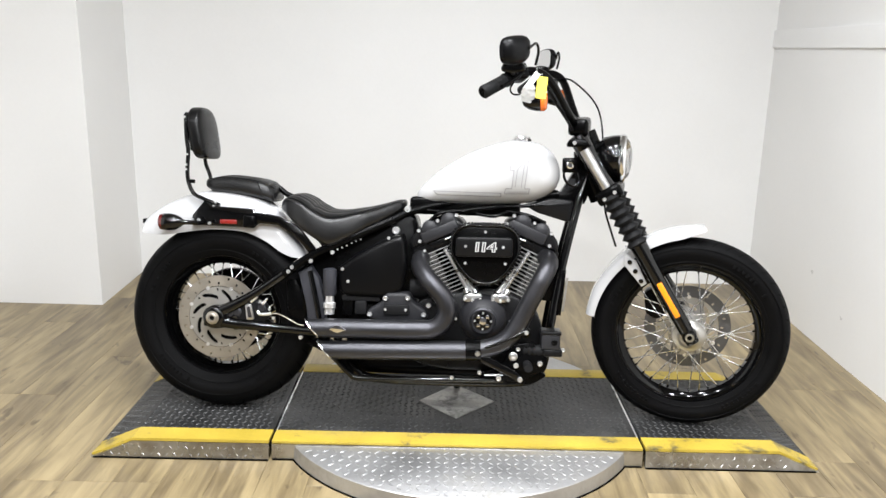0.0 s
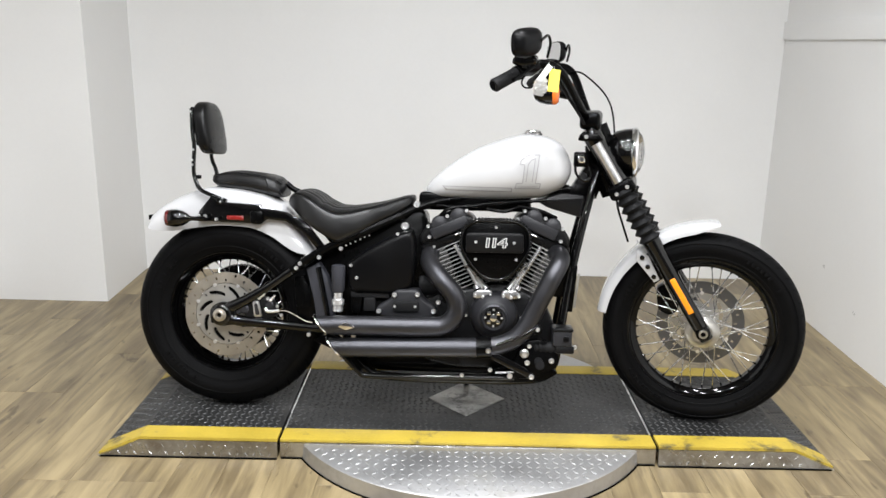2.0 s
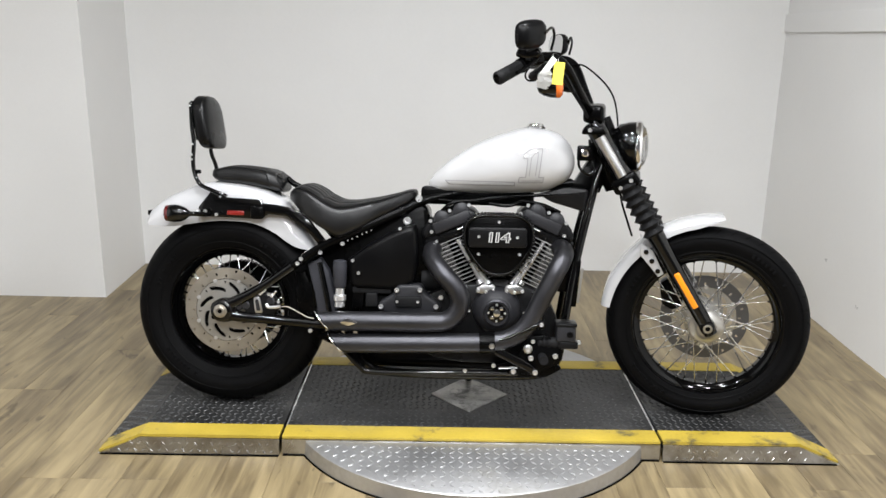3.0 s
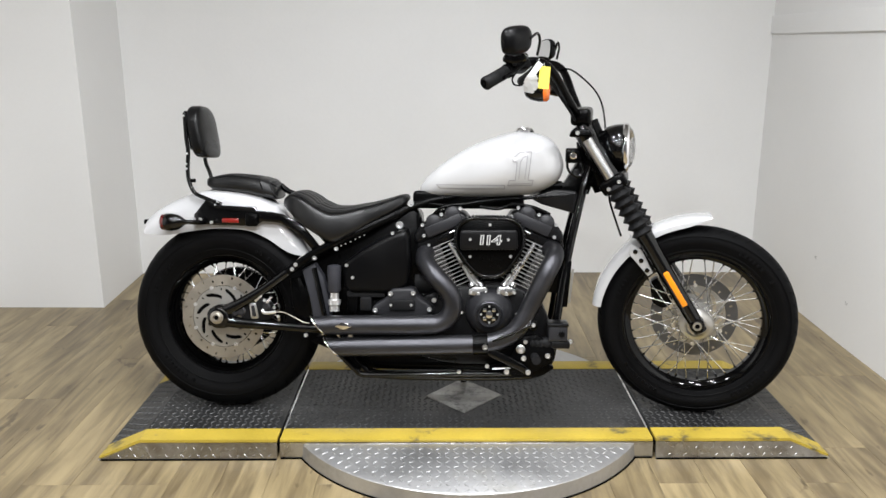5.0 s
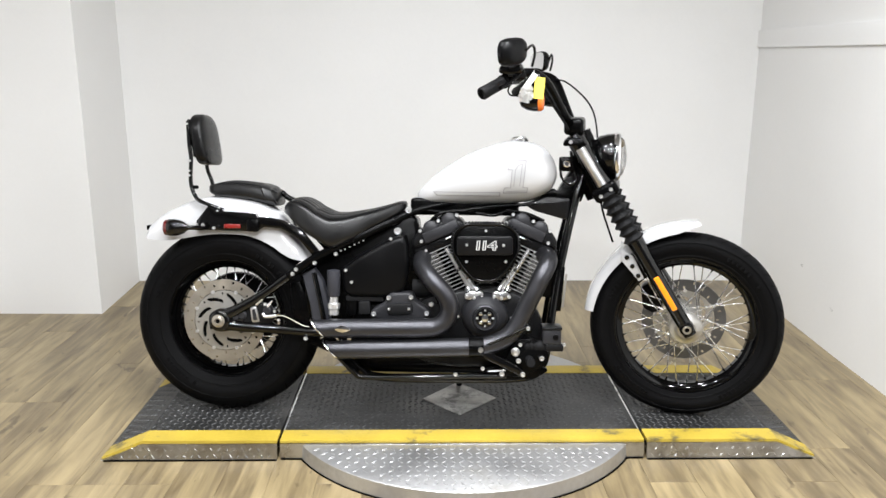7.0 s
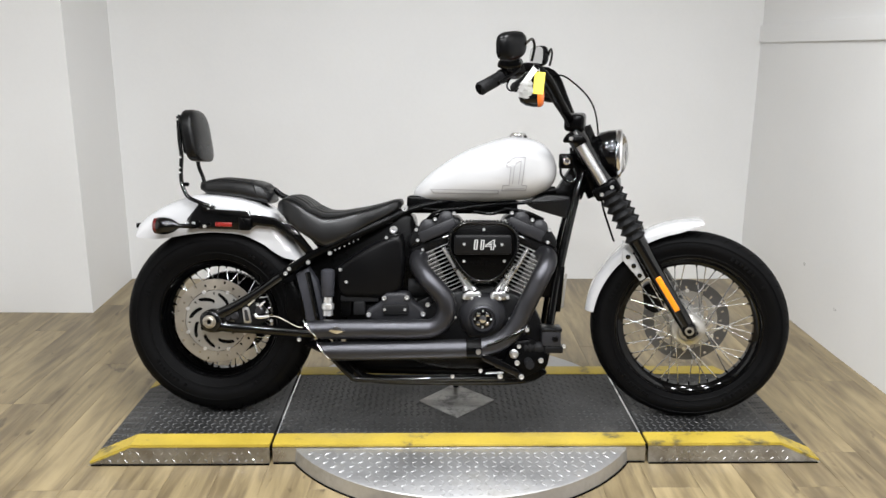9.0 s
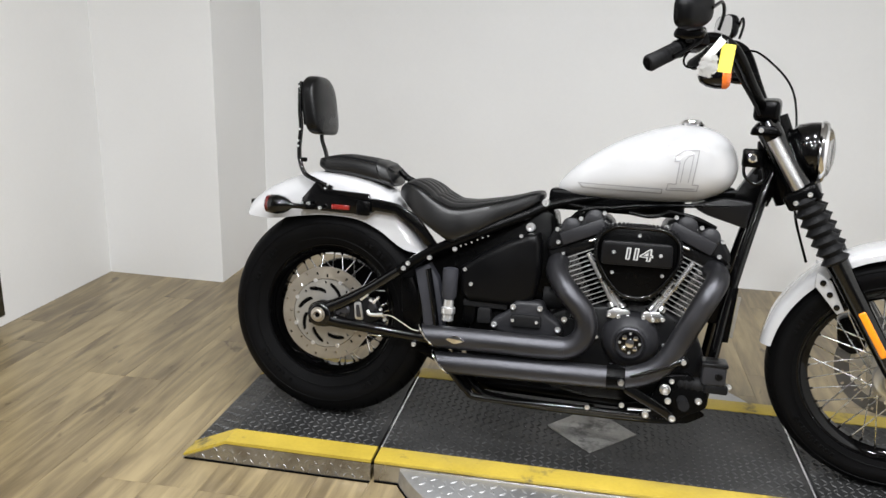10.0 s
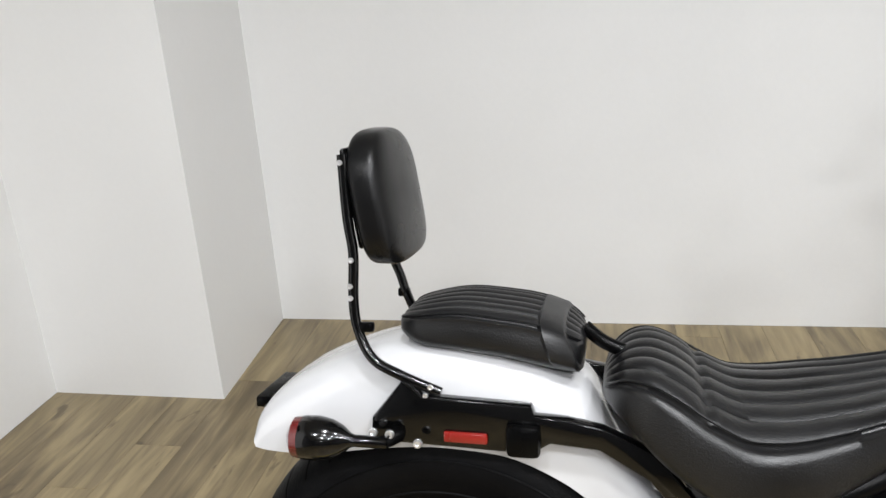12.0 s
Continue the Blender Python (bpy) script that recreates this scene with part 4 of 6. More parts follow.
part("backbone", box((-0.13, -0.045, 0.712), (0.25, 0.045, 0.772), 0.012, 3), BLACK_SATIN, bike, "black frame backbone")
part("inner_frame", prism(round_outline([(-0.50, 0.36), (-0.49, 0.53), (-0.36, 0.62), (-0.20, 0.70), (-0.10, 0.72), (-0.08, 0.55), (-0.10, 0.42), (-0.3, 0.33)], 0.03), -0.085, 0.085, 0.01), BLACK_SATIN, bike, "black frame and electrics behind the covers")

# rear brake caliper with its hose
caliper = part("rear_caliper", prism(round_outline([(-0.715, 0.325), (-0.722, 0.388), (-0.675, 0.408), (-0.618, 0.395), (-0.60, 0.345), (-0.64, 0.318)], 0.016), -0.122, -0.085, 0.007, 3), BLACK_WRINKLE, bike, "black brake caliper")
part("caliper_badge", prism(round_outline([(-0.680, 0.334), (-0.686, 0.388), (-0.664, 0.392), (-0.652, 0.336)], 0.009, 5), -0.129, -0.121, 0.003), ALUMINIUM, caliper, "bare metal caliper face")
part("badge_groove", prism(round_outline([(-0.674, 0.343), (-0.679, 0.380), (-0.669, 0.383), (-0.660, 0.344)], 0.005), -0.1305, -0.1285, 0.0006, 1), GREY_CERAMIC, caliper, "grey recessed caliper mark")
for x, z, r in ((-0.715, 0.36, 0.016), (-0.735, 0.352, 0.011), (-0.628, 0.378, 0.014)):
    part("piston_boss", lathe([(-0.10, r * 1.1), (-0.124, r), (-0.128, r * 0.7), (-0.128, r * 0.3)], (x, 0, z), 20), GREY_CERAMIC, caliper, "grey piston boss")
part("bleed_nipple", tube([(-0.625, -0.126, 0.392), (-0.607, -0.13, 0.412)], [0.0055, 0.0035], 10, smooth=False), BRIGHT, caliper, "bright bleed nipple")
part("bleed_nipple", tube([(-0.665, -0.126, 0.398), (-0.642, -0.13, 0.418)], [0.0055, 0.004], 10, smooth=False), BRIGHT, caliper, "bright bleed nipple")
part("hose_union", tube([(-0.640, -0.132, 0.368), (-0.632, -0.135, 0.358), (-0.612, -0.136, 0.358), (-0.592, -0.136, 0.362)], 0.0055, 10), BRIGHT, caliper, "bright hose union")
bolts([(-0.742, -0.128, 0.333), (-0.725, -0.128, 0.316), (-0.632, -0.128, 0.40), (-0.60, -0.126, 0.375), (-0.586, -0.126, 0.345)], 0.0062, 0.007, BRIGHT, caliper)
part("brake_hose", tube([(-0.593, -0.137, 0.361), (-0.565, -0.138, 0.361), (-0.53, -0.138, 0.345), (-0.50, -0.137, 0.329), (-0.478, -0.136, 0.325)], 0.0017, 8), DISC_STEEL, caliper, "braided brake hose")
# side cover, mud guard, shock reservoir and battery tray
part("side_cover", prism([(-0.358, 0.547), (-0.298, 0.592), (-0.228, 0.632), (-0.168, 0.66), (-0.14, 0.664), (-0.13, 0.632), (-0.126, 0.542), (-0.136, 0.482), (-0.168, 0.454), (-0.208, 0.448), (-0.328, 0.45), (-0.353, 0.472)], -0.145, 0.145, 0.02, 4), SEMI_GLOSS, bike, "semi-gloss black side cover")
part("mud_guard", prism([(-0.50, 0.52), (-0.455, 0.545), (-0.425, 0.50), (-0.405, 0.42), (-0.40, 0.345), (-0.46, 0.33), (-0.475, 0.42)], -0.116, 0.116, 0.012), MUD, bike, "blue-grey plastic mud guard")
part("inner_guard", prism([(-0.55, 0.48), (-0.515, 0.49), (-0.485, 0.42), (-0.475, 0.32), (-0.53, 0.31), (-0.545, 0.4)], -0.085, 0.085, 0.008), BLACK_SATIN, bike)
res = part("shock_reservoir", lathe([(0.455, 0.006), (0.455, 0.017), (0.462, 0.0215), (0.53, 0.023), (0.544, 0.022), (0.547, 0.014)], (-0.38, -0.15, 0), 24, "Z"), MUD, bike, "grey shock adjuster canister")
part("reservoir_base", lathe([(0.39, 0.01), (0.392, 0.017), (0.41, 0.017), (0.414, 0.021), (0.43, 0.021), (0.433, 0.015), (0.456, 0.015)], (-0.38, -0.15, 0), 20, "Z"), BRIGHT, res, "chrome adjuster foot")
part("frame_strap", tube([(-0.455, -0.122, 0.53), (-0.435, -0.124, 0.44), (-0.42, -0.122, 0.36)], 0.009, 10), BLACK_GLOSS, bike)
part("tray", box((-0.345, -0.13, 0.432), (-0.215, 0.1, 0.452), 0.004), SOFT_RUBBER, bike, "grey electrical tray")
part("fuse_holder", prism(round_outline([(-0.30, 0.385), (-0.30, 0.43), (-0.262, 0.432), (-0.26, 0.386)], 0.008), -0.14, -0.08, 0.004), SOFT_RUBBER, bike, "black plastic connector")
part("fuse_holder", prism(round_outline([(-0.345, 0.375), (-0.342, 0.445), (-0.305, 0.445), (-0.31, 0.375)], 0.01), -0.125, -0.07, 0.004), BLACK_SATIN, bike)
bolts([(-0.444, -0.145, 0.569), (-0.37, -0.145, 0.6), (-0.525, -0.14, 0.53), (-0.512, -0.138, 0.545), (-0.49, -0.135, 0.305)], 0.0085, 0.006)
bolts([(-0.166, -0.09, 0.667)], 0.0165, 0.014)
bolts([(-0.129, -0.07, 0.737)], 0.014, 0.02)
bolts([(-0.352, -0.152, 0.612), (-0.338, -0.152, 0.618), (-0.322, -0.151, 0.625), (-0.306, -0.15, 0.633), (-0.292, -0.149, 0.64), (-0.277, -0.148, 0.646)], 0.0032, 0.002, BRIGHT)
bolts([(-0.338, -0.15, 0.546), (-0.32, -0.15, 0.505), (-0.187, -0.135, 0.65)], 0.007, 0.005)

# ---- engine ----
CRX, CRZ = 0.128, 0.386
crank = part("crankcase", prism(round_outline([(-0.11, 0.225), (-0.13, 0.30), (-0.12, 0.42), (-0.04, 0.46), (0.06, 0.47), (0.137, 0.50), (0.215, 0.47), (0.29, 0.44), (0.335, 0.36), (0.33, 0.255), (0.26, 0.205), (0.0, 0.20)], 0.04), -0.115, 0.13, 0.012), BLACK_WRINKLE, bike, "black crankcase")
part("cam_cover", lathe([(-0.11, 0.081), (-0.125, 0.079), (-0.14, 0.074), (-0.152, 0.068), (-0.160, 0.060), (-0.166, 0.054), (-0.17, 0.049), (-0.172, 0.038)], (CRX, 0, CRZ), 56), GUARD, crank, "round black cam cover")
part("cover_ring", lathe([(-0.168, 0.045), (-0.178, 0.044), (-0.181, 0.040), (-0.175, 0.037), (-0.168, 0.038)], (CRX, 0, CRZ), 48, closed=True), GREY_CERAMIC, crank, "gloss black ring")
part("cover_insert", lathe([(-0.17, 0.033), (-0.173, 0.031), (-0.174, 0.012), (-0.174, 0.004)], (CRX, 0, CRZ), 40), BLACK_GLOSS, crank)
emb = bmesh.new()
add_prism(emb, round_outline([(CRX - 0.011, CRZ - 0.006), (CRX - 0.011, CRZ + 0.006), (CRX - 0.005, CRZ + 0.013), (CRX + 0.005, CRZ + 0.013), (CRX + 0.011, CRZ + 0.006), (CRX + 0.011, CRZ - 0.006), (CRX + 0.005, CRZ - 0.012), (CRX - 0.005, CRZ - 0.012)], 0.003), -0.179, -0.173, 0.001)
for a in (45, 135, 225, 315):
    add_box(emb, (CRX + math.cos(radians(a)) * 0.021 - 0.006, -0.178, CRZ + math.sin(radians(a)) * 0.021 - 0.006), (CRX + math.cos(radians(a)) * 0.021 + 0.006, -0.173, CRZ + math.sin(radians(a)) * 0.021 + 0.006), 0.002)
part("cover_emblem", emb, CHROME, crank, "polished round emblem")
bolts([(CRX + 0.027 * math.cos(a), -0.173, CRZ + 0.027 * math.sin(a)) for a in (0.0, 1.57, 3.14, 4.71)], 0.0045, 0.004, BRIGHT, crank)
bolts([(CRX + 0.092 * math.cos(a), -0.118, CRZ + 0.092 * math.sin(a)) for a in (0.9, 2.25, 3.2, 4.2, 5.3, 6.2)], 0.006, 0.006, BRIGHT, crank)

for lower, upper in (((0.087, 0.446), (-0.017, 0.681)), ((0.173, 0.446), (0.277, 0.681))):
    p, q = Vector((lower[0], 0, lower[1])), Vector((upper[0], 0, upper[1]))
    axis, side = (q - p).normalized(), Vector((0, 1, 0))
    fwd = side.cross(axis)
    lean = -1 if upper[0] < lower[0] else 1
    cyl = part("cylinder", box((-0.052, -0.062, -0.02), (0.052, 0.062, 0.24), 0.02, 3), BLACK_SATIN, bike, "black finned cylinder")
    cyl.matrix_basis = Matrix(((fwd[0], side[0], axis[0], p[0]), (fwd[1], side[1], axis[1], p[1]), (fwd[2], side[2], axis[2], p[2]), (0, 0, 0, 1)))
    first = edge = None
    for k in range(14):
        if first is None:
            first = ob = part("cooling_fin", box((-1, -0.088, -0.0019), (1, 0.088, 0.0019), 0.001, 1), BLACK_SATIN, cyl, "black cooling fin")
            edge = rim = part("fin_edge", box((-0.985, -0.0892, -0.0014), (0.985, -0.0878, 0.0014), 0.0004, 1), FIN_EDGE, cyl, "machined bright fin edge")
        else:
            ob, rim = new("cooling_fin", first.data), new("fin_edge", edge.data)
            ob.parent = rim.parent = cyl
        m = pose(lean * (0.006 + 0.0024 * k), 0, 0.022 + k * 0.0136) @ Matrix.Diagonal((0.060 + 0.0026 * k, 1, 1, 1))
        ob.matrix_basis = rim.matrix_basis = m
    part("cylinder_head", box((-0.10 + lean * 0.022, -0.095, 0.2), (0.10 + lean * 0.022, 0.095, 0.24), 0.012, 3), BLACK_WRINKLE, cyl, "black cylinder head")
    part("rocker_cover", prism([(x + lean * 0.016, z) for x, z in round_outline([(-0.102, 0.232), (-0.10, 0.262), (-0.06, 0.29), (0.05, 0.29), (0.09, 0.264), (0.098, 0.232)], 0.02)], -0.105, 0.105, 0.012, 3), BLACK_WRINKLE, cyl, "black rocker cover")
    part("rocker_lid", prism(round_outline([(-0.055, 0.288), (-0.04, 0.302), (0.035, 0.302), (0.05, 0.288)], 0.01), -0.085, 0.085, 0.008), BLACK_SATIN, cyl)
    part("cover_panel", box((-0.072, -0.114, 0.236), (0.058, -0.103, 0.274), 0.005), GUARD, cyl, "grey cover panel")
    part("oil_line", tube([(-lean * 0.05, -0.108, 0.222), (lean * 0.0, -0.108, 0.225)], 0.003, 8, smooth=False), BRIGHT, cyl, "bright steel line")
    for x in (-0.03, 0.03):
        part("cover_dome", lathe([(-0.08, 0.029), (-0.104, 0.027), (-0.110, 0.02), (-0.112, 0.006)], (x * 1.15, 0, 0.277), 24), GUARD, cyl, "domed cover boss")
    bolts([(x, -0.106, z) for x, z in ((-0.082, 0.25), (0.078, 0.245), (-0.072, 0.285), (0.066, 0.285), (0.0, 0.292))], 0.0075, 0.007, BRIGHT, cyl)
    bolts([(-0.08, -0.098, 0.214), (0.08, -0.098, 0.214)], 0.006, 0.006, BRIGHT, cyl)

for a, b in (((-0.004, 0.632), (0.084, 0.486)), ((0.04, 0.575), (0.10, 0.486)), ((0.275, 0.628), (0.186, 0.482)), ((0.23, 0.572), (0.172, 0.485))):
    tubep = part("pushrod_tube", tube([(a[0], -0.118, a[1]), (a[0] * 0.4 + b[0] * 0.6, -0.12, a[1] * 0.4 + b[1] * 0.6), (b[0], -0.122, b[1])], [0.0072, 0.0072, 0.0098], 14, smooth=False), BRIGHT, bike, "bright pushrod tube")
    part("tube_collar", tube([(a[0] * 0.55 + b[0] * 0.45, -0.119, a[1] * 0.55 + b[1] * 0.45), (a[0] * 0.48 + b[0] * 0.52, -0.119, a[1] * 0.48 + b[1] * 0.52)], 0.0098, 14, smooth=False), CHROME, tubep)
for x0, s in ((0.092, -1), (0.184, 1)):
    tb = part("tappet_block", prism(round_outline([(x0 - 0.034, 0.452), (x0 - 0.032, 0.468), (x0 - 0.006 * s - 0.02, 0.478), (x0 + 0.02 - 0.006 * s, 0.478), (x0 + 0.032, 0.468), (x0 + 0.034, 0.454), (x0, 0.447)], 0.005), -0.138, -0.10, 0.003), ALUMINIUM, bike, "bare aluminium tappet block")
    for dx in (-0.014, 0.014):
        part("tube_seat", tube([(x0 + dx - 0.002 * s, -0.124, 0.466), (x0 + dx + 0.007 * s, -0.122, 0.484), (x0 + dx + 0.011 * s, -0.121, 0.492)], [0.0135, 0.0125, 0.0105], 16, smooth=False), ALUMINIUM, tb, "machined tube seat")
        part("seal_ring", tube([(x0 + dx + 0.003 * s, -0.1235, 0.476), (x0 + dx + 0.0048 * s, -0.123, 0.4795)], 0.0142, 16, smooth=False), BLACK_SATIN, tb, "black rubber seal")
    bolts([(x0 - 0.026, -0.139, 0.460), (x0 + 0.026, -0.139, 0.460), (x0, -0.139, 0.456)], 0.0066, 0.009, BRIGHT, tb)

# air cleaner
AC = round_outline([(0.058, 0.728), (0.019, 0.70), (0.013, 0.635), (0.047, 0.575), (0.093, 0.53), (0.164, 0.53), (0.208, 0.575), (0.242, 0.635), (0.237, 0.70), (0.198, 0.728)], 0.03)
cleaner = part("air_cleaner", prism(AC, -0.165, -0.10, 0.012, 3), BLACK_SATIN, bike, "black air cleaner housing")
acx, acz = 0.128, 0.645


def reach(a):
    """How far the housing's outline lies from its middle in direction a."""
    ux, uz, far = math.cos(a), math.sin(a), 0.0
    for (x0, z0), (x1, z1) in zip(AC, AC[1:] + AC[:1]):
        det = ux * (z1 - z0) - uz * (x1 - x0)
        if abs(det) > 1e-9:
            t = ((x0 - acx) * (z1 - z0) - (z0 - acz) * (x1 - x0)) / det
            s = ((x0 - acx) * uz - (z0 - acz) * ux) / det
            if t > 0 and -1e-6 <= s <= 1.000001:
                far = max(far, t)
    return far


tooth = None
for k in range(64):
    a = 2 * math.pi * k / 64
    # notches of the filter band, set along the housing's outline
    r = reach(a) * 1.03
    if tooth is None:
        ob = tooth = part("band_tooth", box((-0.003, -0.155, -0.004), (0.003, -0.12, 0.004)), BLACK_WRINKLE, cleaner)
    else:
        ob = new("band_tooth", tooth.data)
        ob.parent = cleaner
    ob.matrix_basis = Matrix.Translation((acx + math.cos(a) * r, 0, acz + math.sin(a) * r)) @ pose(0, 0, 0, 0, -math.degrees(a), 0)
part("housing_rim", tube([(acx + math.cos(2 * math.pi * k / 72) * reach(2 * math.pi * k / 72) * 0.965, -0.166, acz + math.sin(2 * math.pi * k / 72) * reach(2 * math.pi * k / 72) * 0.965) for k in range(73)], 0.0055, 10, 1), BLACK_GLOSS, cleaner, "gloss black housing rim")
part("name_plate", prism(round_outline([(0.031, 0.622), (0.031, 0.687), (0.217, 0.689), (0.219, 0.625)], 0.012), -0.188, -0.17, 0.004), BLACK_WRINKLE, cleaner, "dark grey plate with pale number")
bolts([(0.064, -0.188, 0.658), (0.187, -0.188, 0.658)], 0.006, 0.004, BRIGHT, cleaner)
bolts([(0.064, -0.17, 0.60), (0.196, -0.17, 0.602), (0.128, -0.17, 0.705)], 0.006, 0.005, BRIGHT, cleaner)


def lettering(text, size, m, parent, mat, label, swell=0.0006):
    cu = bpy.data.curves.new("lettering", "FONT")
    cu.body, cu.size, cu.extrude, cu.align_x, cu.align_y, cu.offset = text, size, 0.0012, "CENTER", "CENTER", swell
    cu.shear = 0.06
    tmp = bpy.data.objects.new("lettering_tmp", cu)
    scene.collection.objects.link(tmp)
    me = bpy.data.meshes.new_from_object(tmp.evaluated_get(bpy.context.evaluated_depsgraph_get()))
    bpy.data.objects.remove(tmp)
    me.materials.clear()
    me.materials.append(mat)
    ob = new("figure", me)
    ob.parent = parent
    ob.matrix_basis = m
    ob["label"] = label
    return ob


for figure, x in (("1", 0.101), ("1", 0.122), ("4", 0.149)):
    lettering(figure, 0.046, pose(x, -0.1895, 0.655, 90, 0, 0) @ Matrix.Diagonal((1.4, 0.92, 1, 1)), cleaner, LETTER, "pale raised figure edge", 0.0019)
    lettering(figure, 0.046, pose(x, -0.1903, 0.655, 90, 0, 0) @ Matrix.Diagonal((1.4, 0.92, 1, 1)), cleaner, GREY_CERAMIC, "dark figure face", -0.0007)
part("carburettor_cover", box((0.10, -0.10, 0.50), (0.165, 0.05, 0.62), 0.012), BLACK_SATIN, bike)
part("intake_stud", tube([(0.132, -0.13, 0.56), (0.132, -0.132, 0.515)], 0.004, 8, smooth=False), CHROME, bike, "bright vent bolt")

# gearbox
gear = part("gearbox", prism(round_outline([(-0.345, 0.20), (-0.33, 0.40), (-0.27, 0.43), (-0.08, 0.44), (-0.02, 0.38), (-0.05, 0.2)], 0.03), -0.10, 0.12, 0.01), BLACK_SATIN, bike, "black gearbox case")
part("gearbox_cover", prism(round_outline([(-0.264, 0.386), (-0.258, 0.412), (-0.210, 0.442), (-0.198, 0.472), (-0.118, 0.475), (-0.106, 0.444), (-0.062, 0.420), (-0.052, 0.39), (-0.10, 0.372), (-0.2, 0.37)], 0.015), -0.155, -0.09, 0.01, 3), GUARD, gear, "dark grey clutch release cover")
part("cover_plate", prism(round_outline([(-0.202, 0.400), (-0.202, 0.436), (-0.117, 0.438), (-0.115, 0.402)], 0.01), -0.166, -0.152, 0.004), SOFT_RUBBER, gear, "raised dark plate")
bolts([(-0.198, -0.158, 0.456), (-0.122, -0.158, 0.459), (-0.249, -0.158, 0.400), (-0.068, -0.158, 0.405), (-0.053, -0.15, 0.435)], 0.010, 0.008, BRIGHT, gear)
bolts([(-0.196, -0.167, 0.419), (-0.128, -0.167, 0.420)], 0.006, 0.004, BRIGHT, gear)
part("starter_housing", tube([(-0.12, -0.06, 0.47), (-0.02, -0.06, 0.47)], 0.04, 20, smooth=False), SOFT_RUBBER, bike)
part("oil_pan", box((-0.30, -0.10, 0.175), (0.26, 0.10, 0.22), 0.015), BLACK_SATIN, bike, "black oil pan")

# exhaust: two staggered pipes with slash-cut ends
def slash(bm, x, lean, up):
    """Cuts the pipe off with a slanting plane and leaves it open."""
    geom = list(bm.verts) + list(bm.edges) + list(bm.faces)
    bmesh.ops.bisect_plane(bm, geom=geom, plane_co=x, plane_no=Vector((-1, 0, lean)), clear_outer=True)
    return bm


def exhaust(name, points, r, cut, label):
    bm = tube(points, r, 22, 8)
    slash(bm, Vector(cut), -0.85, 1)
    bmesh.ops.recalc_face_normals(bm, faces=bm.faces)
    bmesh.ops.solidify(bm, geom=list(bm.faces), thickness=0.002)
    return part(name, bm, GREY_CERAMIC, bike, label)


rear_pipe = exhaust("rear_exhaust_pipe", [(-0.085, -0.08, 0.59), (-0.082, -0.14, 0.565), (-0.045, -0.19, 0.525), (0.003, -0.2, 0.472), (0.012, -0.2, 0.42), (-0.02, -0.2, 0.376), (-0.09, -0.2, 0.363), (-0.25, -0.2, 0.36), (-0.47, -0.2, 0.356)], 0.031, (-0.425, -0.2, 0.36), "dark grey slash-cut exhaust pipe")
front_pipe = exhaust("front_exhaust_pipe", [(0.330, -0.07, 0.585), (0.342, -0.13, 0.572), (0.334, -0.175, 0.553), (0.316, -0.197, 0.522), (0.298, -0.2, 0.484), (0.268, -0.2, 0.420), (0.240, -0.2, 0.360), (0.212, -0.2, 0.322), (0.175, -0.2, 0.296), (0.13, -0.2, 0.282), (0.08, -0.2, 0.276), (0.02, -0.2, 0.274), (-0.06, -0.2, 0.271), (-0.16, -0.2, 0.267), (-0.28, -0.2, 0.2625), (-0.42, -0.2, 0.258)], 0.0305, (-0.385, -0.2, 0.26), "dark grey slash-cut exhaust pipe")
part("heat_shield", tube([(0.085, -0.2, 0.2765), (-0.10, -0.2, 0.269), (-0.352, -0.2, 0.2605)], 0.0316, 24), GREY_CERAMIC, front_pipe, "dark grey muffler sleeve")
part("heat_shield", tube([(-0.04, -0.2, 0.367), (-0.2, -0.2, 0.3625), (-0.392, -0.2, 0.359)], 0.0317, 22), GREY_CERAMIC, rear_pipe, "dark grey muffler sleeve")
part("clamp", tube([(0.125, -0.2, 0.2795), (0.076, -0.2, 0.277)], 0.036, 22, smooth=False), BLACK_SATIN, front_pipe, "black pipe clamp")
bolts([(0.115, -0.237, 0.276)], 0.011, 0.01, ALUMINIUM, front_pipe)
badge = bmesh.new()
add_prism(badge, round_outline([(-0.37, 0.362), (-0.355, 0.372), (-0.343, 0.376), (-0.33, 0.372), (-0.312, 0.362), (-0.33, 0.355), (-0.343, 0.351), (-0.355, 0.355)], 0.004), -0.2365, -0.2335, 0.001)
part("pipe_badge", badge, CHROME, rear_pipe, "bright pipe badge")
for x, z, pp in ((-0.43, 0.36, rear_pipe), (-0.39, 0.26, front_pipe)):
    rimbm = bmesh.new()
    pts = []
    for k in range(33):
        a = 2 * math.pi * k / 32
        pts.append((x + 0.85 * -math.sin(a) * 0.031 * 1.0, -0.2 + math.cos(a) * 0.031, z + math.sin(a) * 0.031))
    part("pipe_lip", add_tube(rimbm, pts, 0.0025, 6, 1, False), CHROME, pp, "bright pipe lip")
part("exhaust_bracket", prism([(-0.47, 0.30), (-0.40, 0.33), (-0.36, 0.30), (-0.315, 0.225), (-0.30, 0.205), (-0.33, 0.205), (-0.38, 0.26)], -0.16, -0.145, 0.003), BLACK_SATIN, bike)
part("lower_rail", tube([(-0.37, -0.165, 0.245), (-0.32, -0.165, 0.195), (-0.27, -0.165, 0.178), (0.0, -0.165, 0.186), (0.20, -0.165, 0.192)], 0.01, 10), BLACK_GLOSS, bike, "gloss black lower rail")

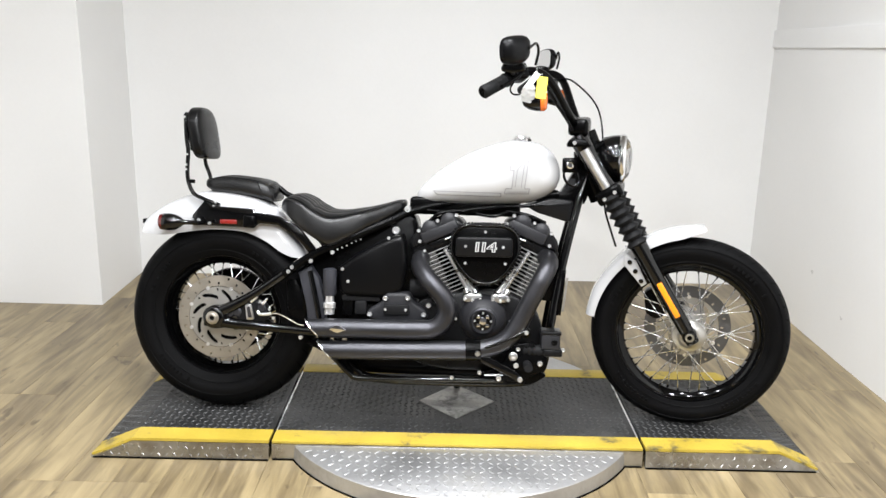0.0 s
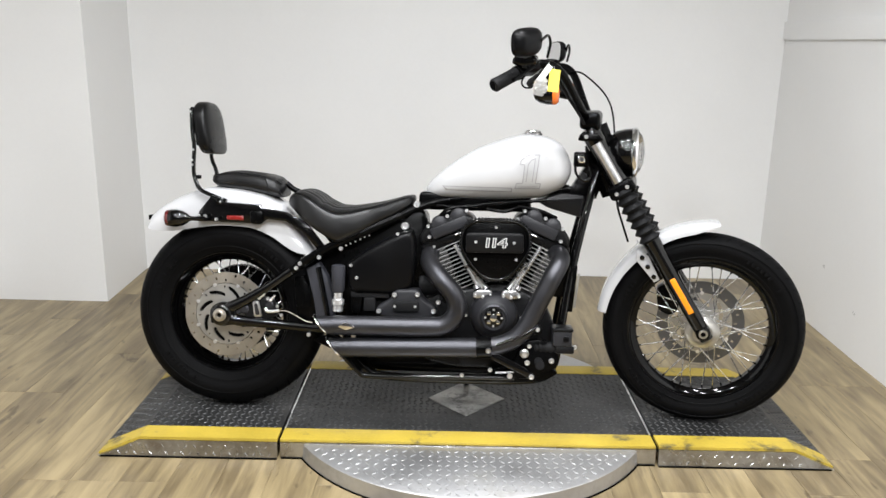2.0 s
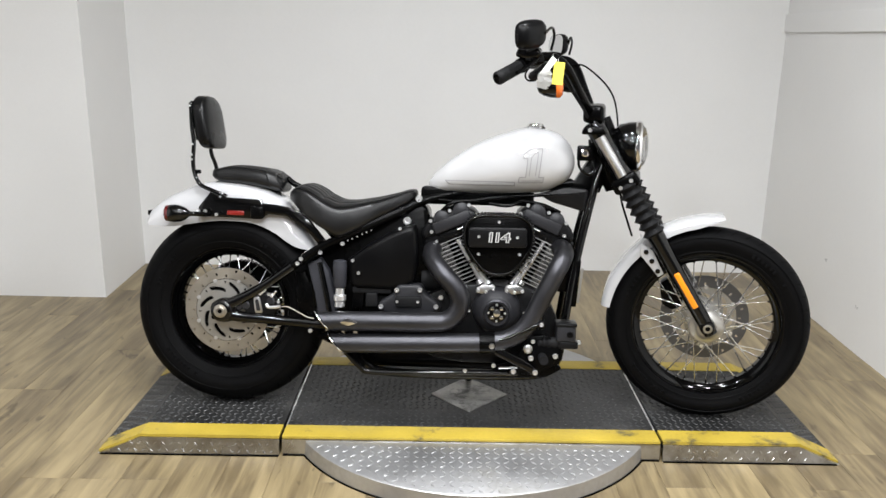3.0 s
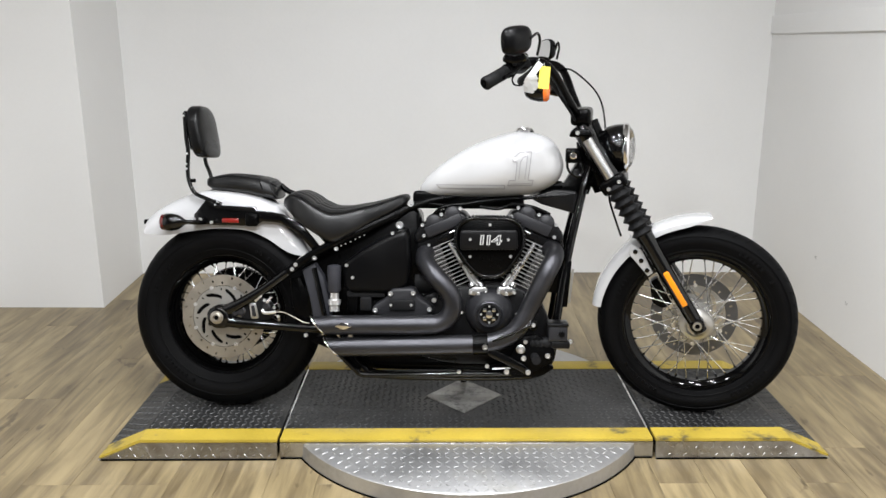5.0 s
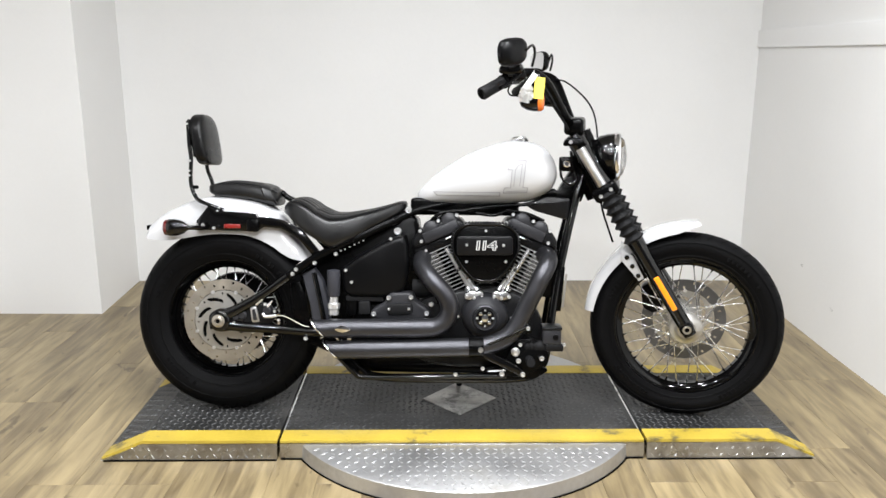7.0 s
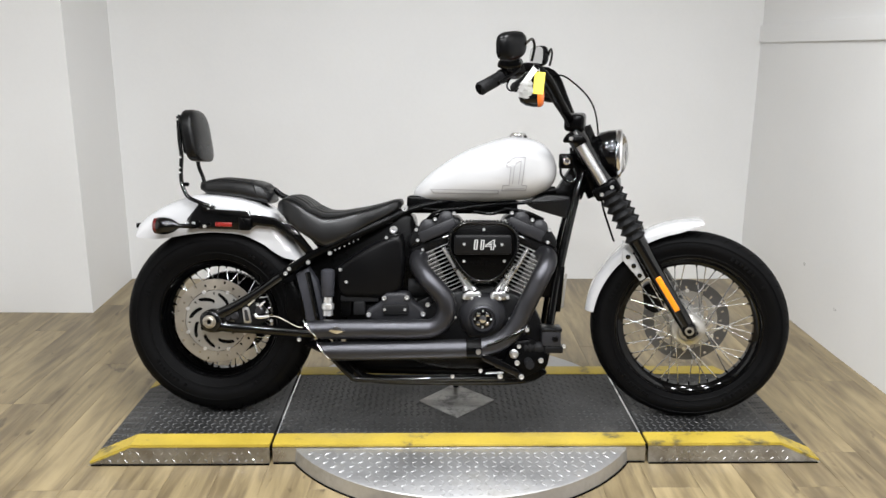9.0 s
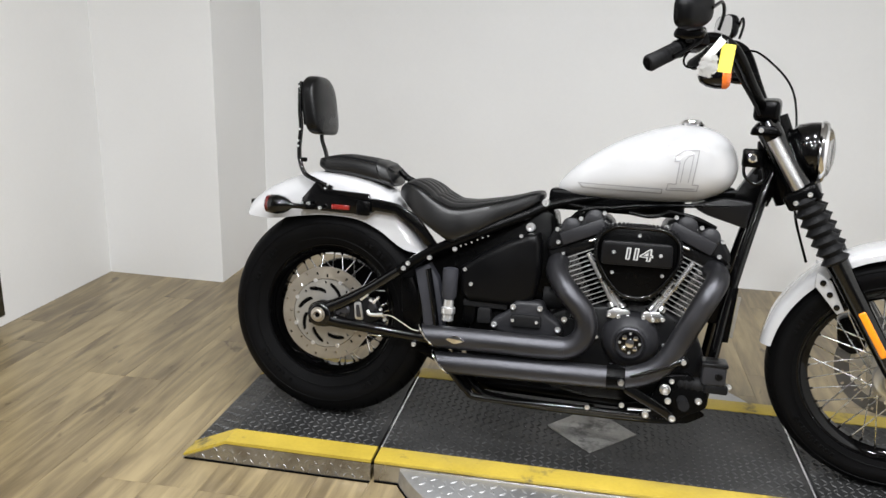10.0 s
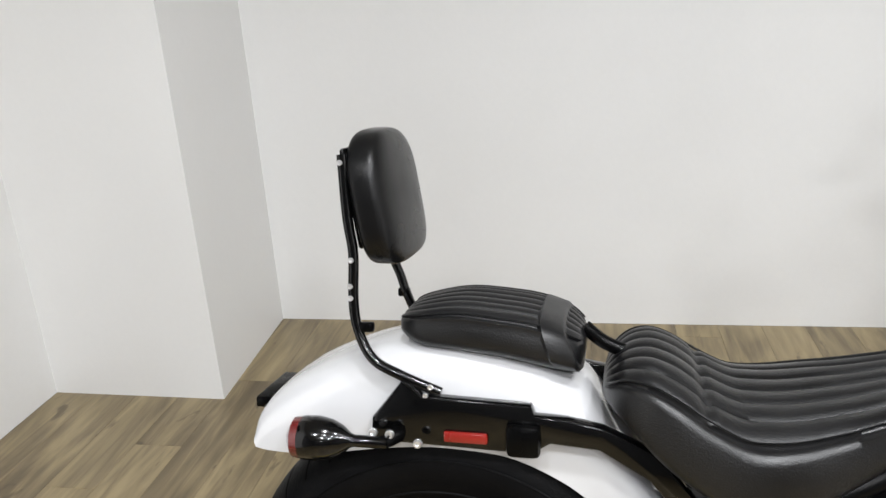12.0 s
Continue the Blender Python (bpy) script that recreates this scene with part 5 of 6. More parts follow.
# right-side controls: brake pedal, footpeg, master cylinder
ctrl = part("brake_pedal", tube([(0.092, -0.215, 0.283), (0.135, -0.222, 0.289), (0.196, -0.226, 0.314), (0.25, -0.222, 0.342), (0.27, -0.215, 0.348)], [0.008, 0.0075, 0.007, 0.008, 0.010], 12), BLACK_GLOSS, bike, "gloss black brake pedal and linkage")
part("pedal_arm", prism(round_outline([(0.122, 0.262), (0.150, 0.264), (0.250, 0.212), (0.268, 0.190), (0.250, 0.180), (0.226, 0.196), (0.126, 0.243)], 0.009), -0.222, -0.206, 0.004, 3), BLACK_GLOSS, ctrl, "gloss black pedal arm")
part("pedal_pivot", lathe([(-0.19, 0.019), (-0.216, 0.018), (-0.221, 0.013), (-0.221, 0.004)], (0.268, 0, 0.345), 20), BLACK_SATIN, ctrl, "black pedal pivot")
part("pedal_rod", tube([(0.14, -0.2, 0.196), (0.20, -0.2, 0.200)], 0.0045, 8, smooth=False), CHROME, ctrl, "bright linkage rod")
part("mount_plate", prism(round_outline([(0.165, 0.176), (0.20, 0.236), (0.225, 0.30), (0.29, 0.31), (0.345, 0.262), (0.345, 0.222), (0.262, 0.176)], 0.016), -0.196, -0.17, 0.005, 2), BLACK_SATIN, ctrl, "black control mount")
bolts([(0.232, -0.206, 0.262), (0.242, -0.206, 0.234), (0.320, -0.200, 0.242), (0.187, -0.212, 0.190), (0.256, -0.223, 0.192)], 0.0105, 0.010, BRIGHT, ctrl)
bolts([(0.247, -0.204, 0.288), (0.123, -0.212, 0.207), (0.271, -0.221, 0.347), (0.031, -0.18, 0.178)], 0.0085, 0.008, BRIGHT, ctrl)
part("washer", lathe([(-0.196, 0.0145), (-0.204, 0.0145), (-0.206, 0.011), (-0.206, 0.004)], (0.232, 0, 0.262), 20), ALUMINIUM, ctrl, "bare metal washer")
master = part("master_cylinder", box((0.321, -0.21, 0.290), (0.383, -0.14, 0.344), 0.007, 3), GUARD, bike, "dark grey rectangular brake reservoir")
part("reservoir_lid", box((0.318, -0.213, 0.339), (0.386, -0.137, 0.351), 0.004, 2), BLACK_WRINKLE, master, "black reservoir lid")
part("reservoir_foot", box((0.330, -0.205, 0.266), (0.392, -0.15, 0.291), 0.006, 2), BLACK_WRINKLE, master, "black cylinder body")
part("sight_glass", lathe([(-0.208, 0.010), (-0.2125, 0.010), (-0.2135, 0.007), (-0.2115, 0.006), (-0.2115, 0.001)], (0.364, 0, 0.316), 20), SEMI_GLOSS, master, "round sight glass")
bolts([(0.394, -0.186, 0.287)], 0.0085, 0.012, BRIGHT, master)
boot = [(0.262, 0.014), (0.268, 0.0185), (0.276, 0.016), (0.284, 0.0195), (0.292, 0.0165), (0.300, 0.0200), (0.308, 0.0175), (0.316, 0.0205), (0.324, 0.018), (0.332, 0.018)]
part("cylinder_boot", lathe(boot, (0, -0.182, 0.281), 20, "X"), SOFT_RUBBER, master, "ribbed rubber cylinder boot")
part("footpeg", tube([(0.276, -0.14, 0.238), (0.279, -0.21, 0.236), (0.281, -0.245, 0.236)], 0.0145, 14), SOFT_RUBBER, bike, "black rubber footpeg")
part("pedal_plate", prism(round_outline([(0.12, 0.165), (0.11, 0.20), (0.2, 0.225), (0.30, 0.225), (0.35, 0.20), (0.30, 0.168), (0.2, 0.16)], 0.015), -0.15, -0.12, 0.004), BLACK_SATIN, bike)
neck = part("neck_bracket", box((0.379, -0.075, 0.868), (0.431, -0.045, 0.918), 0.006, 2), BLACK_SATIN, bike, "black ignition mount")
part("bracket_loop", tube([(0.384, -0.068, 0.870), (0.386, -0.07, 0.850), (0.399, -0.07, 0.832), (0.420, -0.07, 0.824), (0.438, -0.07, 0.840), (0.432, -0.068, 0.870)], 0.0045, 10), BLACK_GLOSS, neck, "black cable guide loop")
part("lock_face", lathe([(-0.075, 0.014), (-0.080, 0.013), (-0.082, 0.009), (-0.079, 0.0075), (-0.079, 0.002)], (0.403, 0, 0.894), 20), CHROME, neck, "bright lock face")
part("fender_tab", prism([(-0.532, 0.531), (-0.508, 0.528), (-0.472, 0.551), (-0.497, 0.558)], -0.112, -0.108, 0.001, 1), WHITE_TAG, bike, "white paper sticker on the fender end")
cool = part("oil_cooler", box((0.326, -0.075, 0.432), (0.38, 0.075, 0.572), 0.006), BLACK_SATIN, bike, "black oil cooler")
first = None
for k in range(15):
    ob = part("cooler_fin", box((0.378, -0.07, -0.002), (0.388, 0.07, 0.002)), BLACK_SATIN, cool) if first is None else new("cooler_fin", first.data)
    first = first or ob
    ob.parent = cool
    ob.location = (0, 0, 0.440 + k * 0.0090)
part("foil_strip", prism([(0.3935, 0.40), (0.4015, 0.40), (0.4125, 0.515), (0.4045, 0.515)], -0.0945, -0.0925, 0.0005, 1), SILVER, bike, "silver foil strip on the frame tube")
part("cooler_shroud", prism([(0.378, 0.385), (0.392, 0.385), (0.404, 0.54), (0.386, 0.54)], -0.088, -0.068, 0.003), BLACK_SATIN, bike, "black cooler side trim")

ENGINE = ("crankcase", "cylinder", "pushrod", "tappet", "air_cleaner", "carburettor", "intake", "gearbox", "starter", "rear_exhaust", "front_exhaust", "exhaust", "oil_pan", "swingarm", "axle_", "rear_caliper", "brake_pedal", "master_cylinder", "footpeg", "neck_bracket", "foil_strip", "fender_tab")
LOWER = {"air_cleaner": 0.018, "crankcase": -0.002, "gearbox": 0.004, "pushrod": 0.011, "tappet": 0.004, "cylinder": 0.008, "intake": 0.011}
for ob in set(bike.children) - DONE:
    ob.matrix_basis = pose(0.003, 0, 0.0 if ob.name.startswith(ENGINE) else 0.007) @ ob.matrix_basis

# ---- front end, steered a little to the right ----
DONE = set(bike.children)
STEER = (Vector((0.848, 0, 0.338)) - Vector((0.455, 0, 0.974))).normalized()


def along(t, y, off=0.0):
    """A place on the fork line: t metres down from the top clamp, off metres ahead of it."""
    return Vector((0.455, y, 0.974)) + STEER * t + Vector((-STEER[2], 0, STEER[0])) * off


for s in (-1, 1):
    y = s * 0.1
    leg = part("fork_leg", tube([along(0.385, y), along(0.44, y), along(0.70, y), along(0.765, y)], [0.03, 0.027, 0.025, 0.022], 20, smooth=False), BLACK_GLOSS, bike, "gloss black lower fork leg")
    part("fork_tube", tube([along(0.02, s * 0.114), along(0.165, s * 0.114)], 0.0165, 20, smooth=False), ALUMINIUM, leg, "bright upper fork tube")
    bm = bmesh.new()
    pts, radii = [], []
    for k in range(29):
        pts.append(along(0.19 + 0.0072 * k, y))
        radii.append((0.0275, 0.034, 0.0415, 0.034)[k % 4] - 0.00015 * k)
    add_tube(bm, pts, radii, 24, smooth=False)
    part("fork_boot", bm, SOFT_RUBBER, leg, "black ribbed rubber fork boot", sharp=35)
    part("fork_guard", tube([along(-0.015, s * 0.086), along(0.19, s * 0.086)], 0.0315, 20, smooth=False), BLACK_GLOSS, leg, "gloss black fork shroud")
    part("fork_cap", tube([along(-0.03, y), along(0.0, y)], [0.018, 0.024], 18, smooth=False), BLACK_GLOSS, leg, "gloss black fork cap")
    part("reflector", box((-0.0095, -0.004, -0.066), (0.0095, 0.004, 0.066), 0.0038, 3, Matrix.Translation(along(0.592, y + s * 0.028)) @ pose(0, 0, 0, 0, math.degrees(math.atan2(STEER[0], STEER[2])), 0)), AMBER, leg, "amber side reflector")
    part("axle_lug", lathe([(s * 0.122, 0.012), (s * 0.127, 0.012), (s * 0.127, 0.018), (s * 0.12, 0.024), (s * 0.08, 0.026)], tuple(along(0.738, 0)), 24), BLACK_GLOSS, leg)
    part("axle_end", lathe([(s * 0.123, 0.0085), (s * 0.130, 0.0085), (s * 0.130, 0.0135), (s * 0.124, 0.0165), (s * 0.118, 0.0165)], tuple(along(0.738, 0)), 24), ALUMINIUM, leg, "bright axle end")
    # the hole's shade, drawn as a black disc within the axle end
    part("axle_bore", lathe([(s * 0.120, 0.009), (s * 0.1245, 0.009), (s * 0.1245, 0.002)], tuple(along(0.738, 0)), 16), DARK_GAP, leg, "black disc for the shade in the axle bore")
    tab = part("fender_bracket", prism([(0.615, 0.61), (0.655, 0.588), (0.695, 0.510), (0.678, 0.498), (0.655, 0.525), (0.615, 0.57)], s * 0.07, s * 0.08, 0.003), WHITE_PAINT, leg, "glossy white fender bracket")
    for x, z in ((0.634, 0.582), (0.654, 0.552), (0.675, 0.519)):
        part("washer", lathe([(s * 0.079, 0.008), (s * 0.084, 0.008), (s * 0.085, 0.005), (s * 0.085, 0.002)], (x, 0, z), 16), BLACK_GLOSS, tab, "black bolt washer")
part("top_clamp", prism(round_outline([(0.405, 0.965), (0.415, 0.992), (0.475, 0.992), (0.49, 0.965)], 0.012), -0.13, 0.13, 0.008), BLACK_SATIN, bike, "black top fork clamp")
part("lower_clamp", box((-0.045, -0.13, -0.024), (0.045, 0.13, 0.024), 0.012, 3, Matrix.Translation(along(0.19, 0)) @ pose(0, 0, 0, 0, math.degrees(math.atan2(STEER[0], STEER[2])), 0)), BLACK_SATIN, bike, "black lower fork clamp")
part("stem_tube", tube([along(0.02, 0, -0.012), along(0.06, 0, -0.02), along(0.2, 0, -0.034)], [0.034, 0.046, 0.046], 22, smooth=False), BLACK_SATIN, bike, "black steering head")
bolts([tuple(along(0.19, -0.131, 0.02)), tuple(along(0.195, -0.131, -0.02)), (0.435, -0.131, 0.98)], 0.008, 0.006)

lamp = part("headlight", lathe([(0.494, 0.02), (0.499, 0.045), (0.524, 0.070), (0.554, 0.078), (0.579, 0.080), (0.582, 0.078)], (0, 0, 0.922), 48, "X"), BLACK_GLOSS, bike, "gloss black round headlight bucket")
part("trim_ring", lathe([(0.577, 0.079), (0.584, 0.084), (0.594, 0.083), (0.600, 0.077), (0.596, 0.074), (0.579, 0.074)], (0, 0, 0.922), 48, "X", closed=True), CHROME, lamp, "chrome trim ring")
part("lamp_glass", lathe([(0.596, 0.075), (0.610, 0.06), (0.619, 0.035), (0.622, 0.005)], (0, 0, 0.922), 40, "X"), GLASS, lamp, "clear headlight lens")
part("reflector_bowl", lathe([(0.592, 0.072), (0.569, 0.055), (0.554, 0.03), (0.550, 0.005)], (0, 0, 0.922), 36, "X"), CHROME, lamp, "bright reflector bowl")
part("headlight_bracket", tube([(0.505, 0, 0.93), (0.48, 0, 0.95), (0.455, 0, 0.96)], 0.02, 12), BLACK_SATIN, bike)
part("neck_cover", prism(round_outline([(0.263, 0.752), (0.346, 0.780), (0.425, 0.774), (0.413, 0.699), (0.302, 0.730)], 0.012), -0.065, 0.065, 0.008), BLACK_WRINKLE, bike, "matt black neck cover")

# handlebar, drawn as one bent tube on two risers
bar_pts = [(0.179, -0.425, 1.15), (0.231, -0.362, 1.183), (0.258, -0.335, 1.2), (0.302, -0.312, 1.212), (0.338, -0.292, 1.203), (0.367, -0.26, 1.172), (0.401, -0.17, 1.098), (0.428, -0.09, 1.042), (0.442, -0.04, 1.03)]
bar_pts = [(x, y, z + 0.024 * y) for x, y, z in bar_pts]
full = bar_pts + [(x - 0.006 * min(1.0, -y / 0.2), -y, z) for x, y, z in bar_pts[::-1]]
bar = part("handlebar", tube(full, 0.0142, 16), BLACK_SATIN, bike, "satin black mini ape-hanger handlebar")
part("bar_clamp", box((0.408, -0.10, 1.0), (0.474, 0.10, 1.056), 0.014, 3), BLACK_SATIN, bar, "black handlebar clamp")
for y in (-0.06, -0.03, 0.03, 0.06):
    part("clamp_bolt", lathe([(1.048, 0.006), (1.055, 0.006), (1.056, 0.003)], (0.445, y, 0), 12, "Z"), BRIGHT, bar, "bright clamp bolt")
for s in (-1, 1):
    part("riser", tube([(0.462, s * 0.055, 0.975), (0.448, s * 0.055, 1.02)], [0.021, 0.024], 16, smooth=False), BLACK_SATIN, bike, "black handlebar riser")
    gx = [Vector((0.179, s * 0.425, 1.140)), Vector((0.236, s * 0.357, 1.177))]
    grip = part("grip", tube([gx[0], gx[0].lerp(gx[1], 0.05), gx[0].lerp(gx[1], 0.5), gx[1]], [0.017, 0.0205, 0.0185, 0.0185], 20, smooth=False), SOFT_RUBBER, bike, "dark grey rubber hand grip")
    for k in range(6):
        part("grip_ring", tube([gx[0].lerp(gx[1], 0.2 + 0.12 * k), gx[0].lerp(gx[1], 0.235 + 0.12 * k)], 0.0198, 18, smooth=False), SOFT_RUBBER, grip)
    part("grip_flange", tube([gx[0].lerp(gx[1], 0.97), gx[0].lerp(gx[1], 1.07)], 0.022, 18, smooth=False), BLACK_SATIN, grip)
    sw = part("switch_housing", box((-0.026, -0.028, -0.026), (0.026, 0.028, 0.026), 0.011, 3, Matrix.Translation((0.268, s * 0.335, 1.200)) @ pose(0, 0, 0, 0, -30, s * 40)), BLACK_SATIN, bike, "black switch housing")
    part("lever_perch", prism(round_outline([(0.221, 1.205), (0.226, 1.224), (0.248, 1.235), (0.284, 1.233), (0.301, 1.213), (0.286, 1.198), (0.246, 1.196)], 0.012), s * 0.352 - 0.02, s * 0.352 + 0.02, 0.008, 3), BLACK_GLOSS, sw, "gloss black lever perch with fluid reservoir")
    part("lever", tube([(0.284, s * 0.335, 1.205), (0.285, s * 0.365, 1.196), (0.266, s * 0.40, 1.178), (0.238, s * 0.435, 1.158)], [0.007, 0.006, 0.005, 0.006], 10), BLACK_SATIN, bike, "black control lever")
    part("mode_button", box((0.253, s * 0.366 - 0.004, 1.192), (0.267, s * 0.366 + 0.004, 1.202), 0.002), SOFT_RUBBER, sw, "grey switch button")
    # mirror on its bent stem
    mc = Vector((0.266, s * 0.42, 1.263 if s < 0 else 1.258))
    turn = Matrix.Rotation(radians(s * 35), 3, "Z")

    def mirror_ring(dx, k):
        out = []
        for q in range(40):
            a = 2 * math.pi * q / 40
            y, z = power(math.cos(a), 0.62) * 0.055 * k, power(math.sin(a), 0.62) * 0.040 * k
            out.append(mc + turn @ Vector((dx, y * (1 + 0.9 * z), z - 0.10 * s * y)))
        return out

    mir = part("mirror", add_rings(bmesh.new(), [mirror_ring(dx, k) for dx, k in ((-0.002, 1.0), (0.004, 1.03), (0.014, 0.99), (0.025, 0.84), (0.033, 0.55), (0.037, 0.12))]), SEMI_GLOSS, bike, "black rounded rear-view mirror")
    part("mirror_glass", add_rings(bmesh.new(), [mirror_ring(-0.0035, 0.93), mirror_ring(-0.0015, 0.93)]), CHROME, mir, "mirror glass")
    part("mirror_stem", tube([(0.322, s * 0.335, 1.222), (0.330, s * 0.338, 1.262), (0.324, s * 0.352, 1.285), tuple(mc + turn @ Vector((0.034, -s * 0.03, 0.005)))], 0.0042, 10), BLACK_GLOSS, bike, "black mirror stem")
    sig = part("front_turn_signal", lathe([(0.282, 0.005), (0.288, 0.017), (0.304, 0.0265), (0.326, 0.0310), (0.342, 0.0310)], (0.0, s * 0.31, 1.116), 28, "X"), BLACK_GLOSS, bike, "black bullet turn signal")
    part("lens", lathe([(0.340, 0.0310), (0.351, 0.0300), (0.358, 0.023), (0.360, 0.005)], (0, s * 0.31, 1.116), 28, "X"), ORANGE_LENS, sig, "orange lens")
    part("stalk", tube([(0.318, s * 0.31, 1.135), (0.323, s * 0.312, 1.165), (0.325, s * 0.31, 1.20)], 0.008, 10), BLACK_SATIN, sig)
part("clutch_cable", tube([(0.32, 0.285, 1.170), (0.345, 0.26, 1.184), (0.385, 0.235, 1.182), (0.440, 0.2, 1.143), (0.482, 0.15, 1.10), (0.506, 0.1, 1.05), (0.518, 0.06, 0.972), (0.512, 0.05, 0.92)], 0.0032, 8), BLACK_SATIN, bike, "black looping control cable")
part("brake_line", tube([(0.535, -0.08, 0.81), (0.545, -0.09, 0.75), (0.565, -0.09, 0.69), (0.585, -0.09, 0.635)], 0.0035, 8), BLACK_SATIN, bike, "black brake line")
part("bar_cable", tube([(0.270, -0.345, 1.185), (0.251, -0.35, 1.155), (0.257, -0.345, 1.137), (0.277, -0.335, 1.136), (0.298, -0.325, 1.15)], 0.0027, 8), BLACK_SATIN, bike, "black throttle cable")
part("wiring", tube([(0.341, -0.275, 1.175), (0.374, -0.2, 1.11), (0.412, -0.13, 1.045), (0.435, -0.06, 0.99)], 0.005, 8), SOFT_RUBBER, bike, "black wiring loom")
part("front_caliper", prism(round_outline([(0.70, 0.37), (0.69, 0.45), (0.73, 0.47), (0.77, 0.44), (0.77, 0.37), (0.74, 0.35)], 0.015), 0.045, 0.10, 0.006), BLACK_SATIN, bike, "black front brake caliper")
DONE.add(bpy.data.objects["neck_cover"])
TURN_AXIS = Matrix.Translation((0.43, 0, 0.95)) @ Matrix.Rotation(radians(-11.8), 4, -STEER) @ Matrix.Translation((-0.43, 0, -0.95))
# cables and leads under the tank
for k, pts in enumerate(([(-0.10, -0.05, 0.74), (0.02, -0.08, 0.735), (0.12, -0.07, 0.75), (0.30, -0.06, 0.765)], [(-0.06, -0.09, 0.70), (-0.02, -0.1, 0.735), (0.05, -0.08, 0.745)], [(0.20, -0.08, 0.745), (0.27, -0.1, 0.735), (0.33, -0.08, 0.71)], [(0.10, -0.09, 0.735), (0.16, -0.1, 0.73), (0.21, -0.08, 0.745)])):
    lead = part("cable", tube(pts, 0.006, 8), BLACK_SATIN, bike, "black cable under the tank")
    DONE.add(lead)
STEERED = set(bike.children) - DONE
for ob in STEERED | {bpy.data.objects["front_wheel"], bpy.data.objects["front_fender"]}:
    ob.matrix_basis = TURN_AXIS @ ob.matrix_basis
part("side_stand", tube([(0.02, 0.13, 0.16), (0.03, 0.19, 0.10), (0.04, 0.245, 0.036)], [0.012, 0.011, 0.012], 12), BLACK_SATIN, bike, "black steel side stand")


def settle(ob):
    """Brings a part to its place on the leaning machine."""
    if ob.name.startswith(("spoke",)):
        return
    corners = [ob.matrix_basis @ Vector(p) for p in ob.bound_box]
    lo, hi = [min(p[k] for p in corners) for k in range(3)], [max(p[k] for p in corners) for k in range(3)]
    x, z = (lo[0] + hi[0]) / 2, (lo[2] + hi[2]) / 2
    y_mid = (lo[1] + hi[1]) / 2
    d = -abs(y_mid)
    centred = ("fuel_tank", "tank_cap", "saddle", "pillion", "backrest", "rear_fender", "tail", "front_wheel", "rear_wheel", "steering")
    if abs(lo[1] + hi[1]) < 0.05 and not ob.name.startswith(centred):
        d = lo[1]
    dx = 0.0004 - 0.0123 * x - 0.036 * d - 0.0128 * z + 0.0579 * x * z - 0.0148 * x * x
    dz = -0.0011 + 0.0178 * x + 0.1498 * d - 0.001 * z - 0.0139 * x * z
    dx += 0.022 * min(1.0, max(0.0, (-0.40 - x) / 0.38))
    if "wheel" in ob.name:
        dz = 0.0
    if ob.name.startswith("backrest"):
        dx += 0.006
    for start, low in LOWER.items():
        if ob.name.startswith(start):
            dz -= low
    side = 0.0
    if ob.name.startswith(("pillion", "backrest", "rear_fender", "fender_strut", "rear_turn", "tail")):
        side, dz, dx = 0.012, dz + 0.006, dx - 0.004
    if ob.name.startswith("saddle"):
        side, dz = -0.004, dz + 0.004
    ob.matrix_basis = pose(dx, side, dz) @ ob.matrix_basis


TRUE_PLACED = ("neck_cover", "foil_strip", "brake_pedal", "master_cylinder", "footpeg", "neck_bracket", "fender_tab", "swingarm", "axle_block", "axle_nut", "rear_caliper", "front_exhaust", "front_fender")
for ob in list(bike.children):
    if ob not in STEERED and not ob.name.startswith(TRUE_PLACED):
        settle(ob)

# ---- paper tags that hang from the handlebar ----
tag = thing("price_tag", "yellow paper tag hanging from the handlebar", "tag", at=pose(0.262, 3.60, 1.229) @ Matrix.Scale(0.86, 4))
part("card", box((-0.0135, -0.001, -0.036), (0.0215, 0.001, 0.036), 0.0006, 1, pose(0, 0, 0, 0, 4, -8)), YELLOW_TAG, tag)
part("loop", tube([(0.003, 0, 0.034), (0.006, 0.03, 0.042), (0.01, 0.06, 0.046)], 0.0005, 6), WHITE_TAG, tag, "white string")
tag = thing("key_tag", "white paper key tag hanging from the handlebar", "tag", at=pose(0.238, 3.598, 1.250) @ Matrix.Scale(0.85, 4))
part("card", box((-0.009, -0.001, -0.03), (0.011, 0.001, 0.03), 0.0006, 1, pose(0, 0, 0, 0, 35, -5)), WHITE_TAG, tag)
part("loop", tube([(0.012, 0, 0.026), (0.016, 0.03, 0.032), (0.02, 0.06, 0.036)], 0.0005, 6), WHITE_TAG, tag, "white string")

def crumpled_bag():
    """A small pouch of thin film with creases."""
    rng = random.Random(4)
    bag = thing("plastic_bag", "small crumpled clear plastic bag hanging from the handlebar", "bag", at=pose(0.228, 3.60, 1.214, 0, 12, 0) @ Matrix.Scale(0.66, 4))
    rings = []
    for i in range(15):
        u = i / 14
        wide = 0.008 + 0.020 * math.sin(math.pi * min(1, 0.12 + u * 0.8)) ** 0.7
        rings.append([Vector((math.cos(a) * wide * (1 + 0.28 * rng.uniform(-1, 1)), math.sin(a) * wide * 0.5 * (1 + 0.3 * rng.uniform(-1, 1)), -0.042 + 0.078 * u)) for a in (2 * math.pi * k / 18 for k in range(18))])
    part("pouch", add_rings(bmesh.new(), rings), FILM, bag, "creased clear film")
    part("loop", tube([(0.0, 0, 0.034), (0.008, 0.015, 0.05), (0.012, 0.03, 0.055)], 0.0015, 6), WHITE_TAG, bag)


crumpled_bag()

